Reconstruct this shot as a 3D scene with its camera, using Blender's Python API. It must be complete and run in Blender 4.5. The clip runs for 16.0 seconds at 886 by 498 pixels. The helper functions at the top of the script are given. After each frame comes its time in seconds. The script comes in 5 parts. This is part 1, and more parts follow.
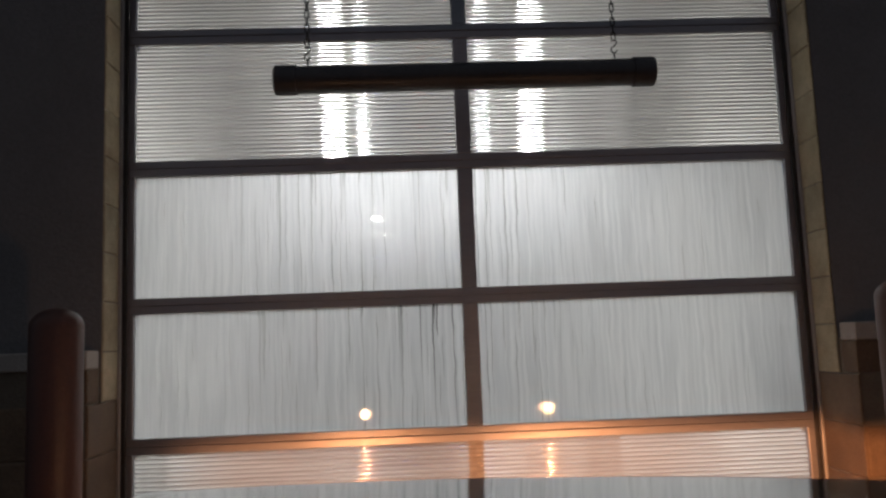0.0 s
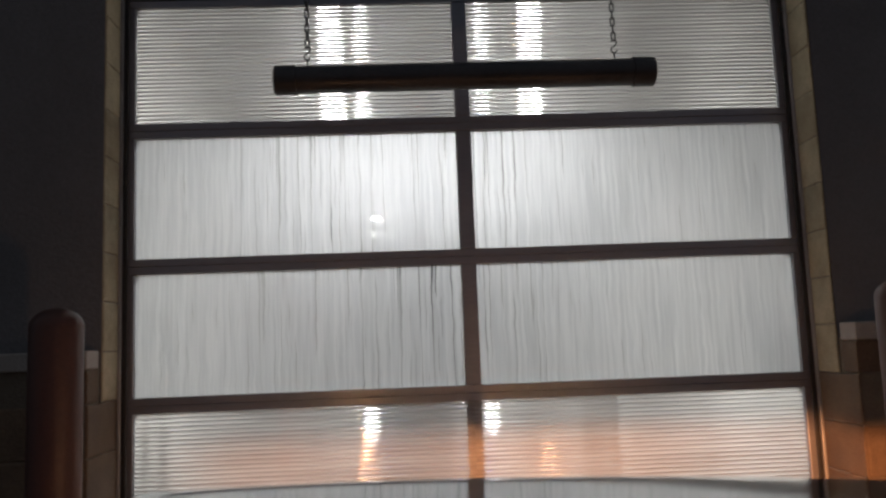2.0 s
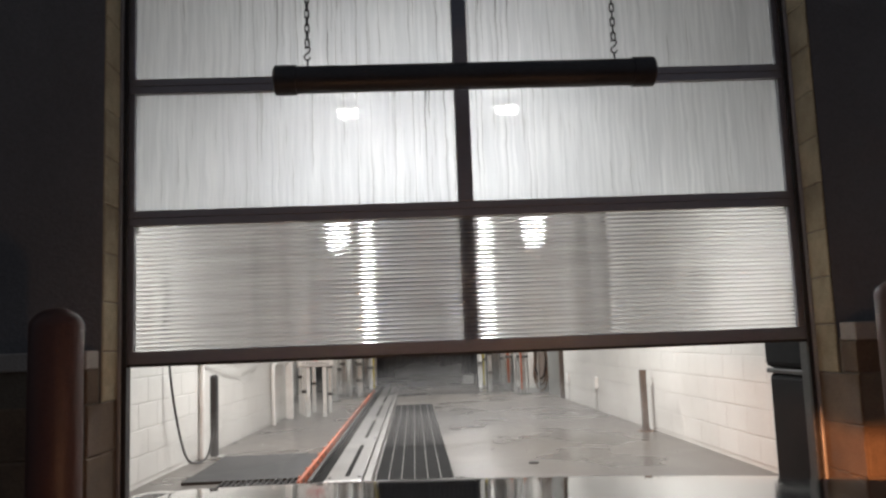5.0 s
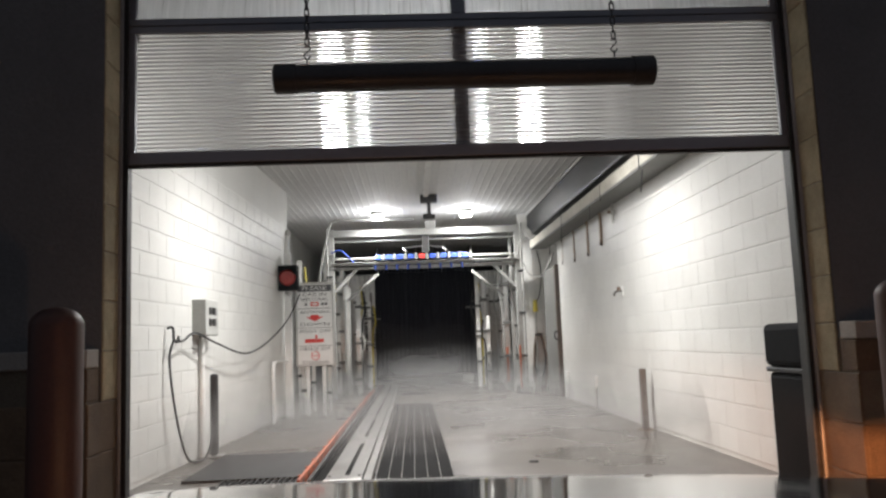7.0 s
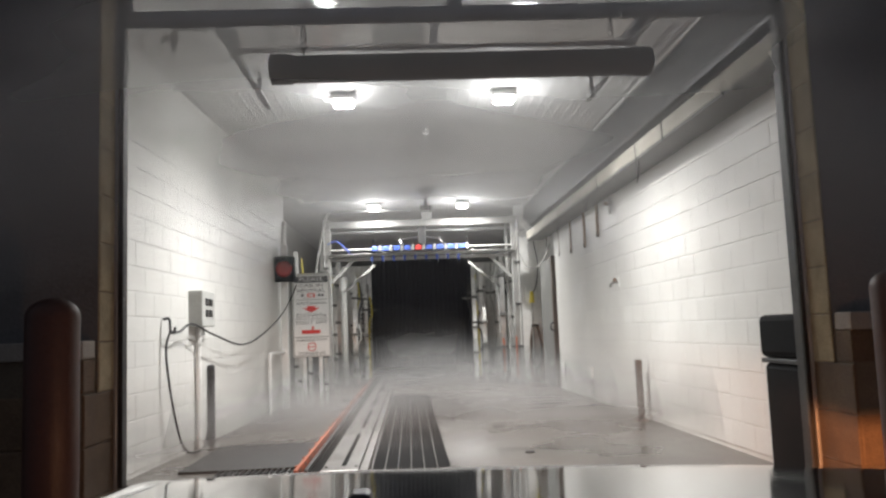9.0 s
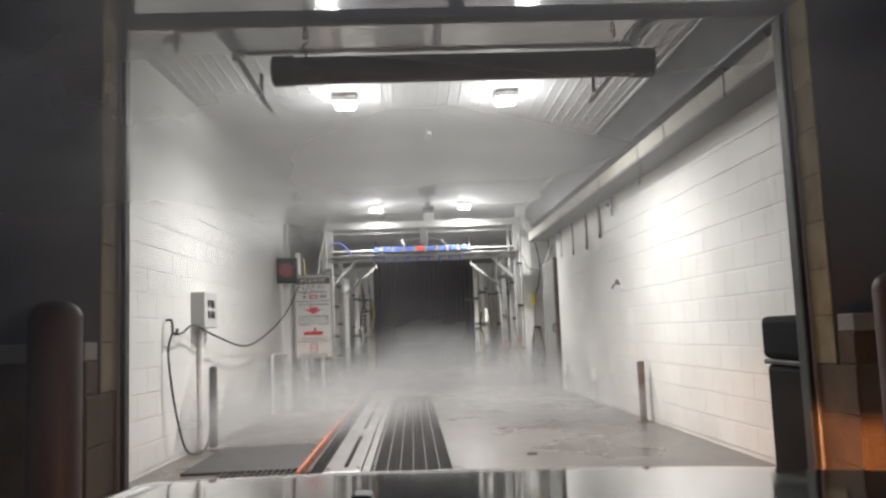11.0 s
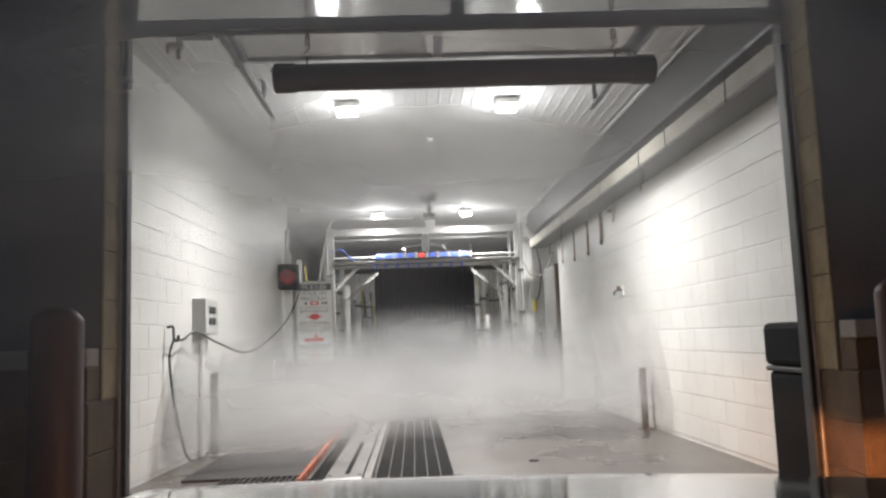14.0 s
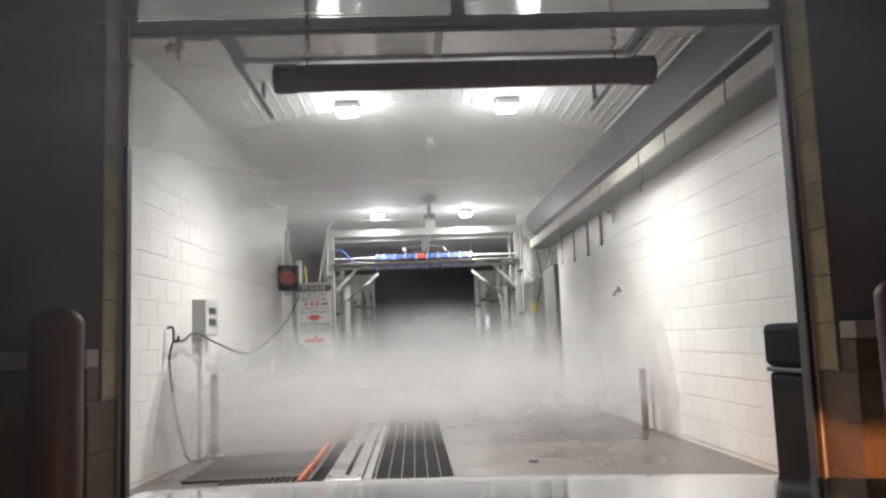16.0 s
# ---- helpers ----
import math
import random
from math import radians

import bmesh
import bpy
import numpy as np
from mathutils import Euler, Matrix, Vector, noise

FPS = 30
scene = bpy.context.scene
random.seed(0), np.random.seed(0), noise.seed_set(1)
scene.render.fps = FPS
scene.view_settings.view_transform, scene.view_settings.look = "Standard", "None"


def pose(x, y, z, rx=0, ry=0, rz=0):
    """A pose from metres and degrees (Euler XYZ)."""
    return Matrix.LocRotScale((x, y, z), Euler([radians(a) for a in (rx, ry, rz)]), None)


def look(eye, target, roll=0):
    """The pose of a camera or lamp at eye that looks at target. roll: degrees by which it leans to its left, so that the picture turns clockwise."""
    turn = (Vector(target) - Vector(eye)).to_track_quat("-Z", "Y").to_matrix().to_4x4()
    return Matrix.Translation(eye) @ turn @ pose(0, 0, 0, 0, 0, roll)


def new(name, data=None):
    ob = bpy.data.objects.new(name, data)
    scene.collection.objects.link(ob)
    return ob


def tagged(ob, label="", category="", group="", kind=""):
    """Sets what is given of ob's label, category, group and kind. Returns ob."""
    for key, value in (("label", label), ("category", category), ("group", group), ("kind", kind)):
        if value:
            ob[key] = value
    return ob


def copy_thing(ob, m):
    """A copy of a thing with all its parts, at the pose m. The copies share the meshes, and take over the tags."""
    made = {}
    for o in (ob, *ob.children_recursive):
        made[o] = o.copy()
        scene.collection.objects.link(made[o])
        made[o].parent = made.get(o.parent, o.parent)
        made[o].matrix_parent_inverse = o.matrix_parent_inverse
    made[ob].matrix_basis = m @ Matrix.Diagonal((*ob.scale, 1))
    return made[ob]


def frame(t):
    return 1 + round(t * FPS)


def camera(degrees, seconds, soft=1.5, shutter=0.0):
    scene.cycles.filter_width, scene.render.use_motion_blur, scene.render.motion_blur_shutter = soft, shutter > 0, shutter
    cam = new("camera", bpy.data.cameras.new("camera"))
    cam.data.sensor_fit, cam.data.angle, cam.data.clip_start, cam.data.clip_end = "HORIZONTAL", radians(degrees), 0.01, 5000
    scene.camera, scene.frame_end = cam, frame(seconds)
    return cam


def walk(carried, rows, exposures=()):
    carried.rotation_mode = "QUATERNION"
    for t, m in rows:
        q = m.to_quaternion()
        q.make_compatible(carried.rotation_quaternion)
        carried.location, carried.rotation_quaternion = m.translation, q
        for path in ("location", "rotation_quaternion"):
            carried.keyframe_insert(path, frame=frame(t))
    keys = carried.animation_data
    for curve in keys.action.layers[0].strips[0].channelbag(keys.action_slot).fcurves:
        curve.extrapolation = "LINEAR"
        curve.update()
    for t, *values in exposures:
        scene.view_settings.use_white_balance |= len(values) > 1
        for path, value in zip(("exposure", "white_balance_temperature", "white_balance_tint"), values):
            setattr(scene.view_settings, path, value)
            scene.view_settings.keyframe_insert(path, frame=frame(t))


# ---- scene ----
cam = camera(58.5, 16.0, soft=2.5)
EYE = (0.0, 0.0, 1.05)
YAW, PITCH, LEAN = -2.344, 6.62, -2.18


def eye_pose(dpitch, dyaw):
    return pose(*EYE, 0, 0, YAW + dyaw) @ pose(0, 0, 0, 90 + PITCH + dpitch) @ pose(0, 0, 0, 0, 0, LEAN)


# seconds, nod and turn of the camera in degrees
NODS = [(0.0, 0.0, 0.0), (5.2, 0.0, 0.0), (6.3, -0.05, 0.0), (7.3, -0.14, 0.0), (7.4, -0.2, 0.0), (7.5, -0.42, 0.0), (7.6, -1.75, 0.0), (7.7, -2.85, -0.05), (7.8, -3.2, -0.05), (7.9, -2.6, 0.0),
        (8.0, -1.78, -0.06), (8.1, -1.55, -0.15), (8.2, -1.25, -0.22), (8.3, -1.0, -0.24), (8.4, -0.8, -0.24), (8.5, -0.56, -0.22), (8.7, -0.68, -0.24), (9.7, -0.75, -0.15), (10.8, -0.72, -0.09), (11.0, -0.62, -0.08),
        (11.5, -0.42, -0.03), (12.0, -0.32, 0.0), (12.5, -0.26, 0.0), (13.0, -0.21, 0.0), (14.0, -0.15, 0.0), (15.0, -0.14, 0.0), (16.0, -0.09, 0.0)]
walk(cam, [(t, eye_pose(p, w)) for t, p, w in NODS], exposures=[(0.0, 0.92), (5.2, 1.00), (7.4, 0.90), (11.0, 0.98), (16.0, 0.95)])

# ---- world and lamps ----
world = bpy.data.worlds.new("night")
world.use_nodes = True
world.node_tree.nodes["Background"].inputs[0].default_value = (0.040, 0.043, 0.051, 1)
world.node_tree.nodes["Background"].inputs[1].default_value = 1.0
scene.world = world

CEIL = 3.45
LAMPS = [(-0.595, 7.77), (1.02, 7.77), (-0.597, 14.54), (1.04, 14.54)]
LAMP_WATTS = 49.0


def area_lamp(name, m, watts, sx, sy, color, spread=180):
    d = bpy.data.lights.new(name, "AREA")
    d.shape, d.size, d.size_y, d.energy, d.color, d.spread = "RECTANGLE", sx, sy, watts, color, radians(spread)
    ob = new(name, d)
    ob.matrix_basis = m
    return ob


for lx, ly in LAMPS:
    area_lamp("flood_light", pose(lx, ly, CEIL - 0.140), LAMP_WATTS, 0.17, 0.15, (1.0, 0.985, 0.96), 150)

# unseen point lamps added in mid-air below the floods to brighten the ceiling
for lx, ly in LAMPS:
    d = bpy.data.lights.new("ceiling_fill_light", "POINT")
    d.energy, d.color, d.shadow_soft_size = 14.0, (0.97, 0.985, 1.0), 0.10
    new("ceiling_fill_light", d).location = (lx, ly, CEIL - 0.42)

HEADLIGHTS = [(-0.323, 1.80, 0.56), (0.849, 1.80, 0.56)]
for hx, hy, hz in HEADLIGHTS:
    d = bpy.data.lights.new("headlight_bulb", "SPOT")
    d.energy, d.color, d.spot_size, d.spot_blend, d.shadow_soft_size = 104.0, (1.0, 0.375, 0.14), radians(76), 0.6, 0.003
    ob = new("headlight_bulb", d)
    ob.matrix_basis = look((hx, hy, hz), (hx + 0.95, hy + 5, hz - 0.15))

# ---- materials ----


def nodes_of(name):
    m = bpy.data.materials.new(name)
    m.use_nodes = True
    nt = m.node_tree
    return m, nt, nt.nodes["Principled BSDF"]


def rgba(c):
    return (*c, 1)


def ramp(nt, fac, stops):
    r = nt.nodes.new("ShaderNodeValToRGB")
    while len(r.color_ramp.elements) < len(stops):
        r.color_ramp.elements.new(0.5)
    for e, (p, c) in zip(r.color_ramp.elements, stops):
        e.position, e.color = p, rgba(c) if len(c) == 3 else c
    nt.links.new(fac, r.inputs[0])
    return r.outputs[0]


def coords(nt, scale=(1, 1, 1), which="Object"):
    tc, mp = nt.nodes.new("ShaderNodeTexCoord"), nt.nodes.new("ShaderNodeMapping")
    mp.inputs["Scale"].default_value = scale
    nt.links.new(tc.outputs[which], mp.inputs[0])
    return mp.outputs[0]


def world_coords(nt, scale=(1, 1, 1)):
    g, mp = nt.nodes.new("ShaderNodeNewGeometry"), nt.nodes.new("ShaderNodeMapping")
    mp.inputs["Scale"].default_value = scale
    nt.links.new(g.outputs["Position"], mp.inputs[0])
    return mp.outputs[0]


def noise_tex(nt, vec, scale, detail=4, rough=0.55):
    n = nt.nodes.new("ShaderNodeTexNoise")
    n.inputs["Scale"].default_value, n.inputs["Detail"].default_value, n.inputs["Roughness"].default_value = scale, detail, rough
    nt.links.new(vec, n.inputs["Vector"])
    return n.outputs[0]


def math_node(nt, op, a, b, clamp=False):
    n = nt.nodes.new("ShaderNodeMath")
    n.operation, n.use_clamp = op, clamp
    for i, v in enumerate((a, b)):
        if isinstance(v, (int, float)):
            n.inputs[i].default_value = v
        else:
            nt.links.new(v, n.inputs[i])
    return n.outputs[0]


def mix_col(nt, fac, a, b, blend="MIX"):
    n = nt.nodes.new("ShaderNodeMix")
    n.data_type, n.blend_type = "RGBA", blend
    for i, v in ((0, fac), (6, a), (7, b)):
        if isinstance(v, (int, float)):
            n.inputs[i].default_value = v
        elif isinstance(v, tuple):
            n.inputs[i].default_value = rgba(v)
        else:
            nt.links.new(v, n.inputs[i])
    return n.outputs[2]


def surface(name, dark, light, rough=0.6, metal=0.0, coarse=2.0, fine=40.0, bump=0.1, stretch=(1, 1, 1), dirt=None, dirt_amount=0.4, coat=0.0, vary=0.0, rough_var=0.15, shine=0.5):
    """A worn surface: a colour that drifts between dark and light at two sizes, with stains, fine relief and uneven gloss."""
    m, nt, p = nodes_of(name)
    v = world_coords(nt, stretch)
    big, small = noise_tex(nt, v, coarse, 5), noise_tex(nt, v, fine, 3, 0.6)
    f = math_node(nt, "ADD", math_node(nt, "MULTIPLY", big, 0.65), math_node(nt, "MULTIPLY", small, 0.35))
    col = ramp(nt, f, [(0.36, dark), (0.64, light)])
    if dirt:
        spots = ramp(nt, noise_tex(nt, v, coarse * 1.7, 7, 0.65), [(0.45, (0, 0, 0)), (0.85, (1, 1, 1))])
        col = mix_col(nt, math_node(nt, "MULTIPLY", spots, dirt_amount), col, dirt)
    if vary:
        oi = nt.nodes.new("ShaderNodeObjectInfo")
        k = math_node(nt, "ADD", math_node(nt, "MULTIPLY", oi.outputs["Random"], vary), 1 - vary / 2)
        hsv = nt.nodes.new("ShaderNodeHueSaturation")
        nt.links.new(col, hsv.inputs["Color"])
        nt.links.new(k, hsv.inputs["Value"])
        col = hsv.outputs[0]
    nt.links.new(col, p.inputs["Base Color"])
    nt.links.new(math_node(nt, "ADD", math_node(nt, "MULTIPLY", big, rough_var * 2), rough - rough_var, True), p.inputs["Roughness"])
    p.inputs["Metallic"].default_value = metal
    p.inputs["Specular IOR Level"].default_value = shine
    p.inputs["Coat Weight"].default_value = coat
    p.inputs["Coat Roughness"].default_value = 0.06
    if bump:
        b = nt.nodes.new("ShaderNodeBump")
        b.inputs["Strength"].default_value, b.inputs["Distance"].default_value = bump, 0.01
        nt.links.new(small, b.inputs["Height"])
        nt.links.new(b.outputs[0], p.inputs["Normal"])
    return m


def glow(name, color, strength):
    m, nt, p = nodes_of(name)
    p.inputs["Base Color"].default_value = rgba(color)
    p.inputs["Emission Color"].default_value, p.inputs["Emission Strength"].default_value = rgba(color), strength
    return m


def fogged_glass(name):
    """A pane clouded by condensation: it scatters the light that comes through, with wavering runs of water in it."""
    m, nt, p = nodes_of(name)
    out = nt.nodes["Material Output"]
    base = coords(nt)
    wob = nt.nodes.new("ShaderNodeTexNoise")
    wob.inputs["Scale"].default_value, wob.inputs["Detail"].default_value = 9.0, 3
    nt.links.new(base, wob.inputs["Vector"])
    sway = nt.nodes.new("ShaderNodeVectorMath")
    sway.operation = "MULTIPLY_ADD"
    sway.inputs[1].default_value = (0.022, 0, 0)
    nt.links.new(wob.outputs["Color"], sway.inputs[0])
    nt.links.new(base, sway.inputs[2])

    def streaks(across, along, scale, detail):
        mp = nt.nodes.new("ShaderNodeMapping")
        mp.inputs["Scale"].default_value = (across, 1, along)
        oi = nt.nodes.new("ShaderNodeObjectInfo")
        sh = nt.nodes.new("ShaderNodeCombineXYZ")
        nt.links.new(math_node(nt, "MULTIPLY", oi.outputs["Random"], 40), sh.inputs[0])
        nt.links.new(sh.outputs[0], mp.inputs["Location"])
        nt.links.new(sway.outputs[0], mp.inputs[0])
        return noise_tex(nt, mp.outputs[0], scale, detail, 0.55)

    wide, fine, runs, thin = streaks(9, 0.6, 1.6, 4), streaks(40, 1.3, 1.6, 5), streaks(52, 0.55, 1.5, 2), streaks(60, 1.1, 1.5, 2)
    drops = noise_tex(nt, base, 170, 2, 0.5)
    patch = noise_tex(nt, coords(nt, (1.6, 1, 1.1)), 1.5, 3, 0.5)
    # water runs most on either side of the middle rail, and hardly at all towards the ends
    side = nt.nodes.new("ShaderNodeSeparateXYZ")
    nt.links.new(base, side.inputs[0])
    band = ramp(nt, math_node(nt, "ADD", math_node(nt, "MULTIPLY", side.outputs[0], 0.33), 0.5), [(0.12, (0, 0, 0)), (0.27, (0.8,) * 3), (0.46, (1, 1, 1)), (0.58, (0.7,) * 3), (0.68, (0, 0, 0))])
    where = math_node(nt, "MULTIPLY", ramp(nt, patch, [(0.36, (0.25,) * 3), (0.58, (1, 1, 1))]), band)
    dark = math_node(nt, "MULTIPLY", ramp(nt, runs, [(0.605, (0, 0, 0)), (0.635, (1, 1, 1))]), where)
    pale = ramp(nt, thin, [(0.66, (0, 0, 0)), (0.70, (1, 1, 1))])
    cloud = ramp(nt, fine, [(0.3, (0.57, 0.585, 0.61)), (0.7, (0.76, 0.77, 0.785))])
    tr, tl, rf = nt.nodes.new("ShaderNodeBsdfTransparent"), nt.nodes.new("ShaderNodeBsdfTranslucent"), nt.nodes.new("ShaderNodeBsdfRefraction")
    nt.links.new(cloud, tl.inputs["Color"])
    nt.links.new(cloud, rf.inputs["Color"])
    rf.inputs["IOR"].default_value = 1.45
    nt.links.new(ramp(nt, wide, [(0.3, (1.0,) * 3), (0.7, (0.92,) * 3)]), rf.inputs["Roughness"])
    nt.links.new(mix_col(nt, dark, (0.9, 0.9, 0.9), (0.22, 0.23, 0.24)), tr.inputs["Color"])
    mist = nt.nodes.new("ShaderNodeMixShader")
    nt.links.new(ramp(nt, patch, [(0.35, (0.50,) * 3), (0.65, (0.64,) * 3)]), mist.inputs[0])
    wide_rf, haze = nt.nodes.new("ShaderNodeBsdfRefraction"), nt.nodes.new("ShaderNodeMixShader")
    wide_rf.inputs["IOR"].default_value, wide_rf.inputs["Roughness"].default_value = 1.33, 0.85
    nt.links.new(cloud, wide_rf.inputs["Color"])
    haze.inputs[0].default_value = 0.11
    nt.links.new(tl.outputs[0], haze.inputs[1])
    nt.links.new(wide_rf.outputs[0], haze.inputs[2])
    nt.links.new(rf.outputs[0], mist.inputs[1])
    nt.links.new(haze.outputs[0], mist.inputs[2])
    body = nt.nodes.new("ShaderNodeMixShader")
    clear = math_node(nt, "ADD", math_node(nt, "MULTIPLY", dark, 0.85), math_node(nt, "ADD", math_node(nt, "MULTIPLY", pale, 0.35), math_node(nt, "MULTIPLY", ramp(nt, wide, [(0.35, (0.25,) * 3), (0.7, (1, 1, 1))]), 0.07)), True)
    nt.links.new(clear, body.inputs[0])
    nt.links.new(mist.outputs[0], body.inputs[1])
    nt.links.new(tr.outputs[0], body.inputs[2])
    gl, fr, top = nt.nodes.new("ShaderNodeBsdfGlossy"), nt.nodes.new("ShaderNodeFresnel"), nt.nodes.new("ShaderNodeMixShader")
    gl.inputs["Roughness"].default_value = 0.03
    b = nt.nodes.new("ShaderNodeBump")
    b.inputs["Strength"].default_value, b.inputs["Distance"].default_value = 0.05, 0.002
    nt.links.new(drops, b.inputs["Height"])
    nt.links.new(b.outputs[0], rf.inputs["Normal"])
    nt.links.new(fr.outputs[0], top.inputs[0])
    nt.links.new(body.outputs[0], top.inputs[1])
    nt.links.new(gl.outputs[0], top.inputs[2])
    nt.links.new(top.outputs[0], out.inputs[0])
    return m


def ribbed_plastic(name):
    """Multi-wall polycarbonate: clear ribs that spread the light up and down, and some haze and dirt."""
    m, nt, p = nodes_of(name)
    out = nt.nodes["Material Output"]
    haze = noise_tex(nt, coords(nt, (0.9, 1, 22.0)), 1.3, 4, 0.6)
    tl, rf, gl, df = nt.nodes.new("ShaderNodeBsdfTranslucent"), nt.nodes.new("ShaderNodeBsdfRefraction"), nt.nodes.new("ShaderNodeBsdfGlossy"), nt.nodes.new("ShaderNodeBsdfDiffuse")
    tl.inputs["Color"].default_value = (0.97, 0.97, 0.96, 1)
    df.inputs["Color"].default_value = (0.68, 0.68, 0.67, 1)
    rf.inputs["Color"].default_value = (0.98, 0.985, 0.985, 1)
    rf.inputs["IOR"].default_value = 1.50
    rf.inputs["Roughness"].default_value = 0.065
    gl.inputs["Roughness"].default_value = 0.06
    a, c, d, fr = nt.nodes.new("ShaderNodeMixShader"), nt.nodes.new("ShaderNodeMixShader"), nt.nodes.new("ShaderNodeMixShader"), nt.nodes.new("ShaderNodeFresnel")
    nt.links.new(ramp(nt, haze, [(0.3, (0.18,) * 3), (0.75, (0.40,) * 3)]), a.inputs[0])
    nt.links.new(rf.outputs[0], a.inputs[1])
    nt.links.new(tl.outputs[0], a.inputs[2])
    d.inputs[0].default_value = 0.19
    nt.links.new(a.outputs[0], d.inputs[1])
    nt.links.new(df.outputs[0], d.inputs[2])
    fr.inputs["IOR"].default_value = 1.75
    nt.links.new(fr.outputs[0], c.inputs[0])
    nt.links.new(d.outputs[0], c.inputs[1])
    nt.links.new(gl.outputs[0], c.inputs[2])
    nt.links.new(c.outputs[0], out.inputs[0])
    return m


def steam_stuff(name, most, low, high, size, rims, white=0.8, fine=5):
    """Drifting steam: a thin white veil, torn into wisps and fading out towards its rim."""
    m, nt, p = nodes_of(name)
    out = nt.nodes["Material Output"]
    oi = nt.nodes.new("ShaderNodeObjectInfo")
    n = nt.nodes.new("ShaderNodeTexNoise")
    n.noise_dimensions = "4D"
    n.inputs["Scale"].default_value, n.inputs["Detail"].default_value, n.inputs["Roughness"].default_value, n.inputs["Distortion"].default_value = size, fine, 0.52, 0.5
    nt.links.new(coords(nt, (0.7, 1, 1.2)), n.inputs["Vector"])
    nt.links.new(math_node(nt, "MULTIPLY", oi.outputs["Random"], 60), n.inputs["W"])
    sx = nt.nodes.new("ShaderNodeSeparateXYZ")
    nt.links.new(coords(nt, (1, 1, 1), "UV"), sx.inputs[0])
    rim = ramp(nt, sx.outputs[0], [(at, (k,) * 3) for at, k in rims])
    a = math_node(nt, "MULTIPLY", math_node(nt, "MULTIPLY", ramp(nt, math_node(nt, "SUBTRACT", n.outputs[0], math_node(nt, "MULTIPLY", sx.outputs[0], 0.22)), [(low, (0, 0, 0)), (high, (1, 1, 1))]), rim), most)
    place = nt.nodes.new("ShaderNodeSeparateXYZ")
    nt.links.new(world_coords(nt), place.inputs[0])
    a = math_node(nt, "MULTIPLY", a, ramp(nt, math_node(nt, "MULTIPLY", place.outputs[2], 3.2), [(0.0, (0, 0, 0)), (0.9, (1, 1, 1))]))
    tr, df, tl = nt.nodes.new("ShaderNodeBsdfTransparent"), nt.nodes.new("ShaderNodeBsdfDiffuse"), nt.nodes.new("ShaderNodeBsdfTranslucent")
    df.inputs["Color"].default_value = tl.inputs["Color"].default_value = (white, white, white, 1)
    # droplets scatter the light from above whichever way the veil hangs
    up = nt.nodes.new("ShaderNodeCombineXYZ")
    up.inputs[1].default_value, up.inputs[2].default_value = -0.45, 0.89
    nt.links.new(up.outputs[0], df.inputs["Normal"])
    s, t = nt.nodes.new("ShaderNodeMixShader"), nt.nodes.new("ShaderNodeMixShader")
    s.inputs[0].default_value = 0.45
    nt.links.new(df.outputs[0], s.inputs[1])
    nt.links.new(tl.outputs[0], s.inputs[2])
    nt.links.new(a, t.inputs[0])
    nt.links.new(tr.outputs[0], t.inputs[1])
    nt.links.new(s.outputs[0], t.inputs[2])
    nt.links.new(t.outputs[0], out.inputs[0])
    return m


M_BLOCK_WHITE = surface("white_block_paint", (0.57, 0.565, 0.54), (0.66, 0.655, 0.63), 0.42, coarse=1.2, fine=55, bump=0.18, dirt=(0.50, 0.47, 0.41), dirt_amount=0.14, vary=0.05)
M_JOINT_WHITE = surface("white_joint_paint", (0.55, 0.545, 0.52), (0.64, 0.635, 0.61), 0.55, coarse=1.2, fine=50, bump=0.15)
M_BLOCK_TAN = surface("tan_split_block", (0.34, 0.295, 0.19), (0.52, 0.455, 0.31), 0.85, coarse=5, fine=110, bump=0.6, dirt=(0.10, 0.085, 0.06), dirt_amount=0.5, vary=0.25)
M_JOINT_TAN = surface("tan_mortar", (0.12, 0.10, 0.075), (0.18, 0.155, 0.12), 0.9, coarse=6, fine=90, bump=0.4)
M_BLOCK_BROWN = surface("brown_block", (0.10, 0.070, 0.047), (0.18, 0.128, 0.082), 0.85, coarse=5, fine=100, bump=0.6, dirt=(0.08, 0.055, 0.04), dirt_amount=0.5, vary=0.25)
M_STONE_CAP = surface("limestone_cap", (0.30, 0.285, 0.26), (0.40, 0.385, 0.355), 0.8, coarse=6, fine=80, bump=0.35)
M_FACADE = surface("dark_facade_render", (0.15, 0.148, 0.15), (0.20, 0.198, 0.20), 0.9, coarse=1.5, fine=70, bump=0.4)
M_ASPHALT = surface("asphalt", (0.035, 0.035, 0.036), (0.065, 0.064, 0.062), 0.85, coarse=1.0, fine=90, bump=0.5)
M_WET_FLOOR = surface("wet_concrete", (0.070, 0.062, 0.055), (0.150, 0.136, 0.122), 0.30, coarse=0.9, fine=30, bump=0.12, dirt=(0.10, 0.092, 0.085), dirt_amount=0.6, rough_var=0.22)
M_CEIL = surface("ribbed_ceiling_metal", (0.60, 0.60, 0.60), (0.72, 0.72, 0.71), 0.72, metal=0.1, shine=0.25, coarse=1.0, fine=20, bump=0.05, stretch=(1, 0.15, 1))
M_FRAME_ALU = surface("anodised_aluminium_rail", (0.24, 0.245, 0.27), (0.31, 0.315, 0.345), 0.38, metal=0.3, coarse=3, fine=120, bump=0.05, stretch=(0.15, 1, 1))
M_GALV = surface("galvanised_steel", (0.42, 0.42, 0.41), (0.60, 0.60, 0.58), 0.42, metal=0.8, coarse=4, fine=35, bump=0.06)
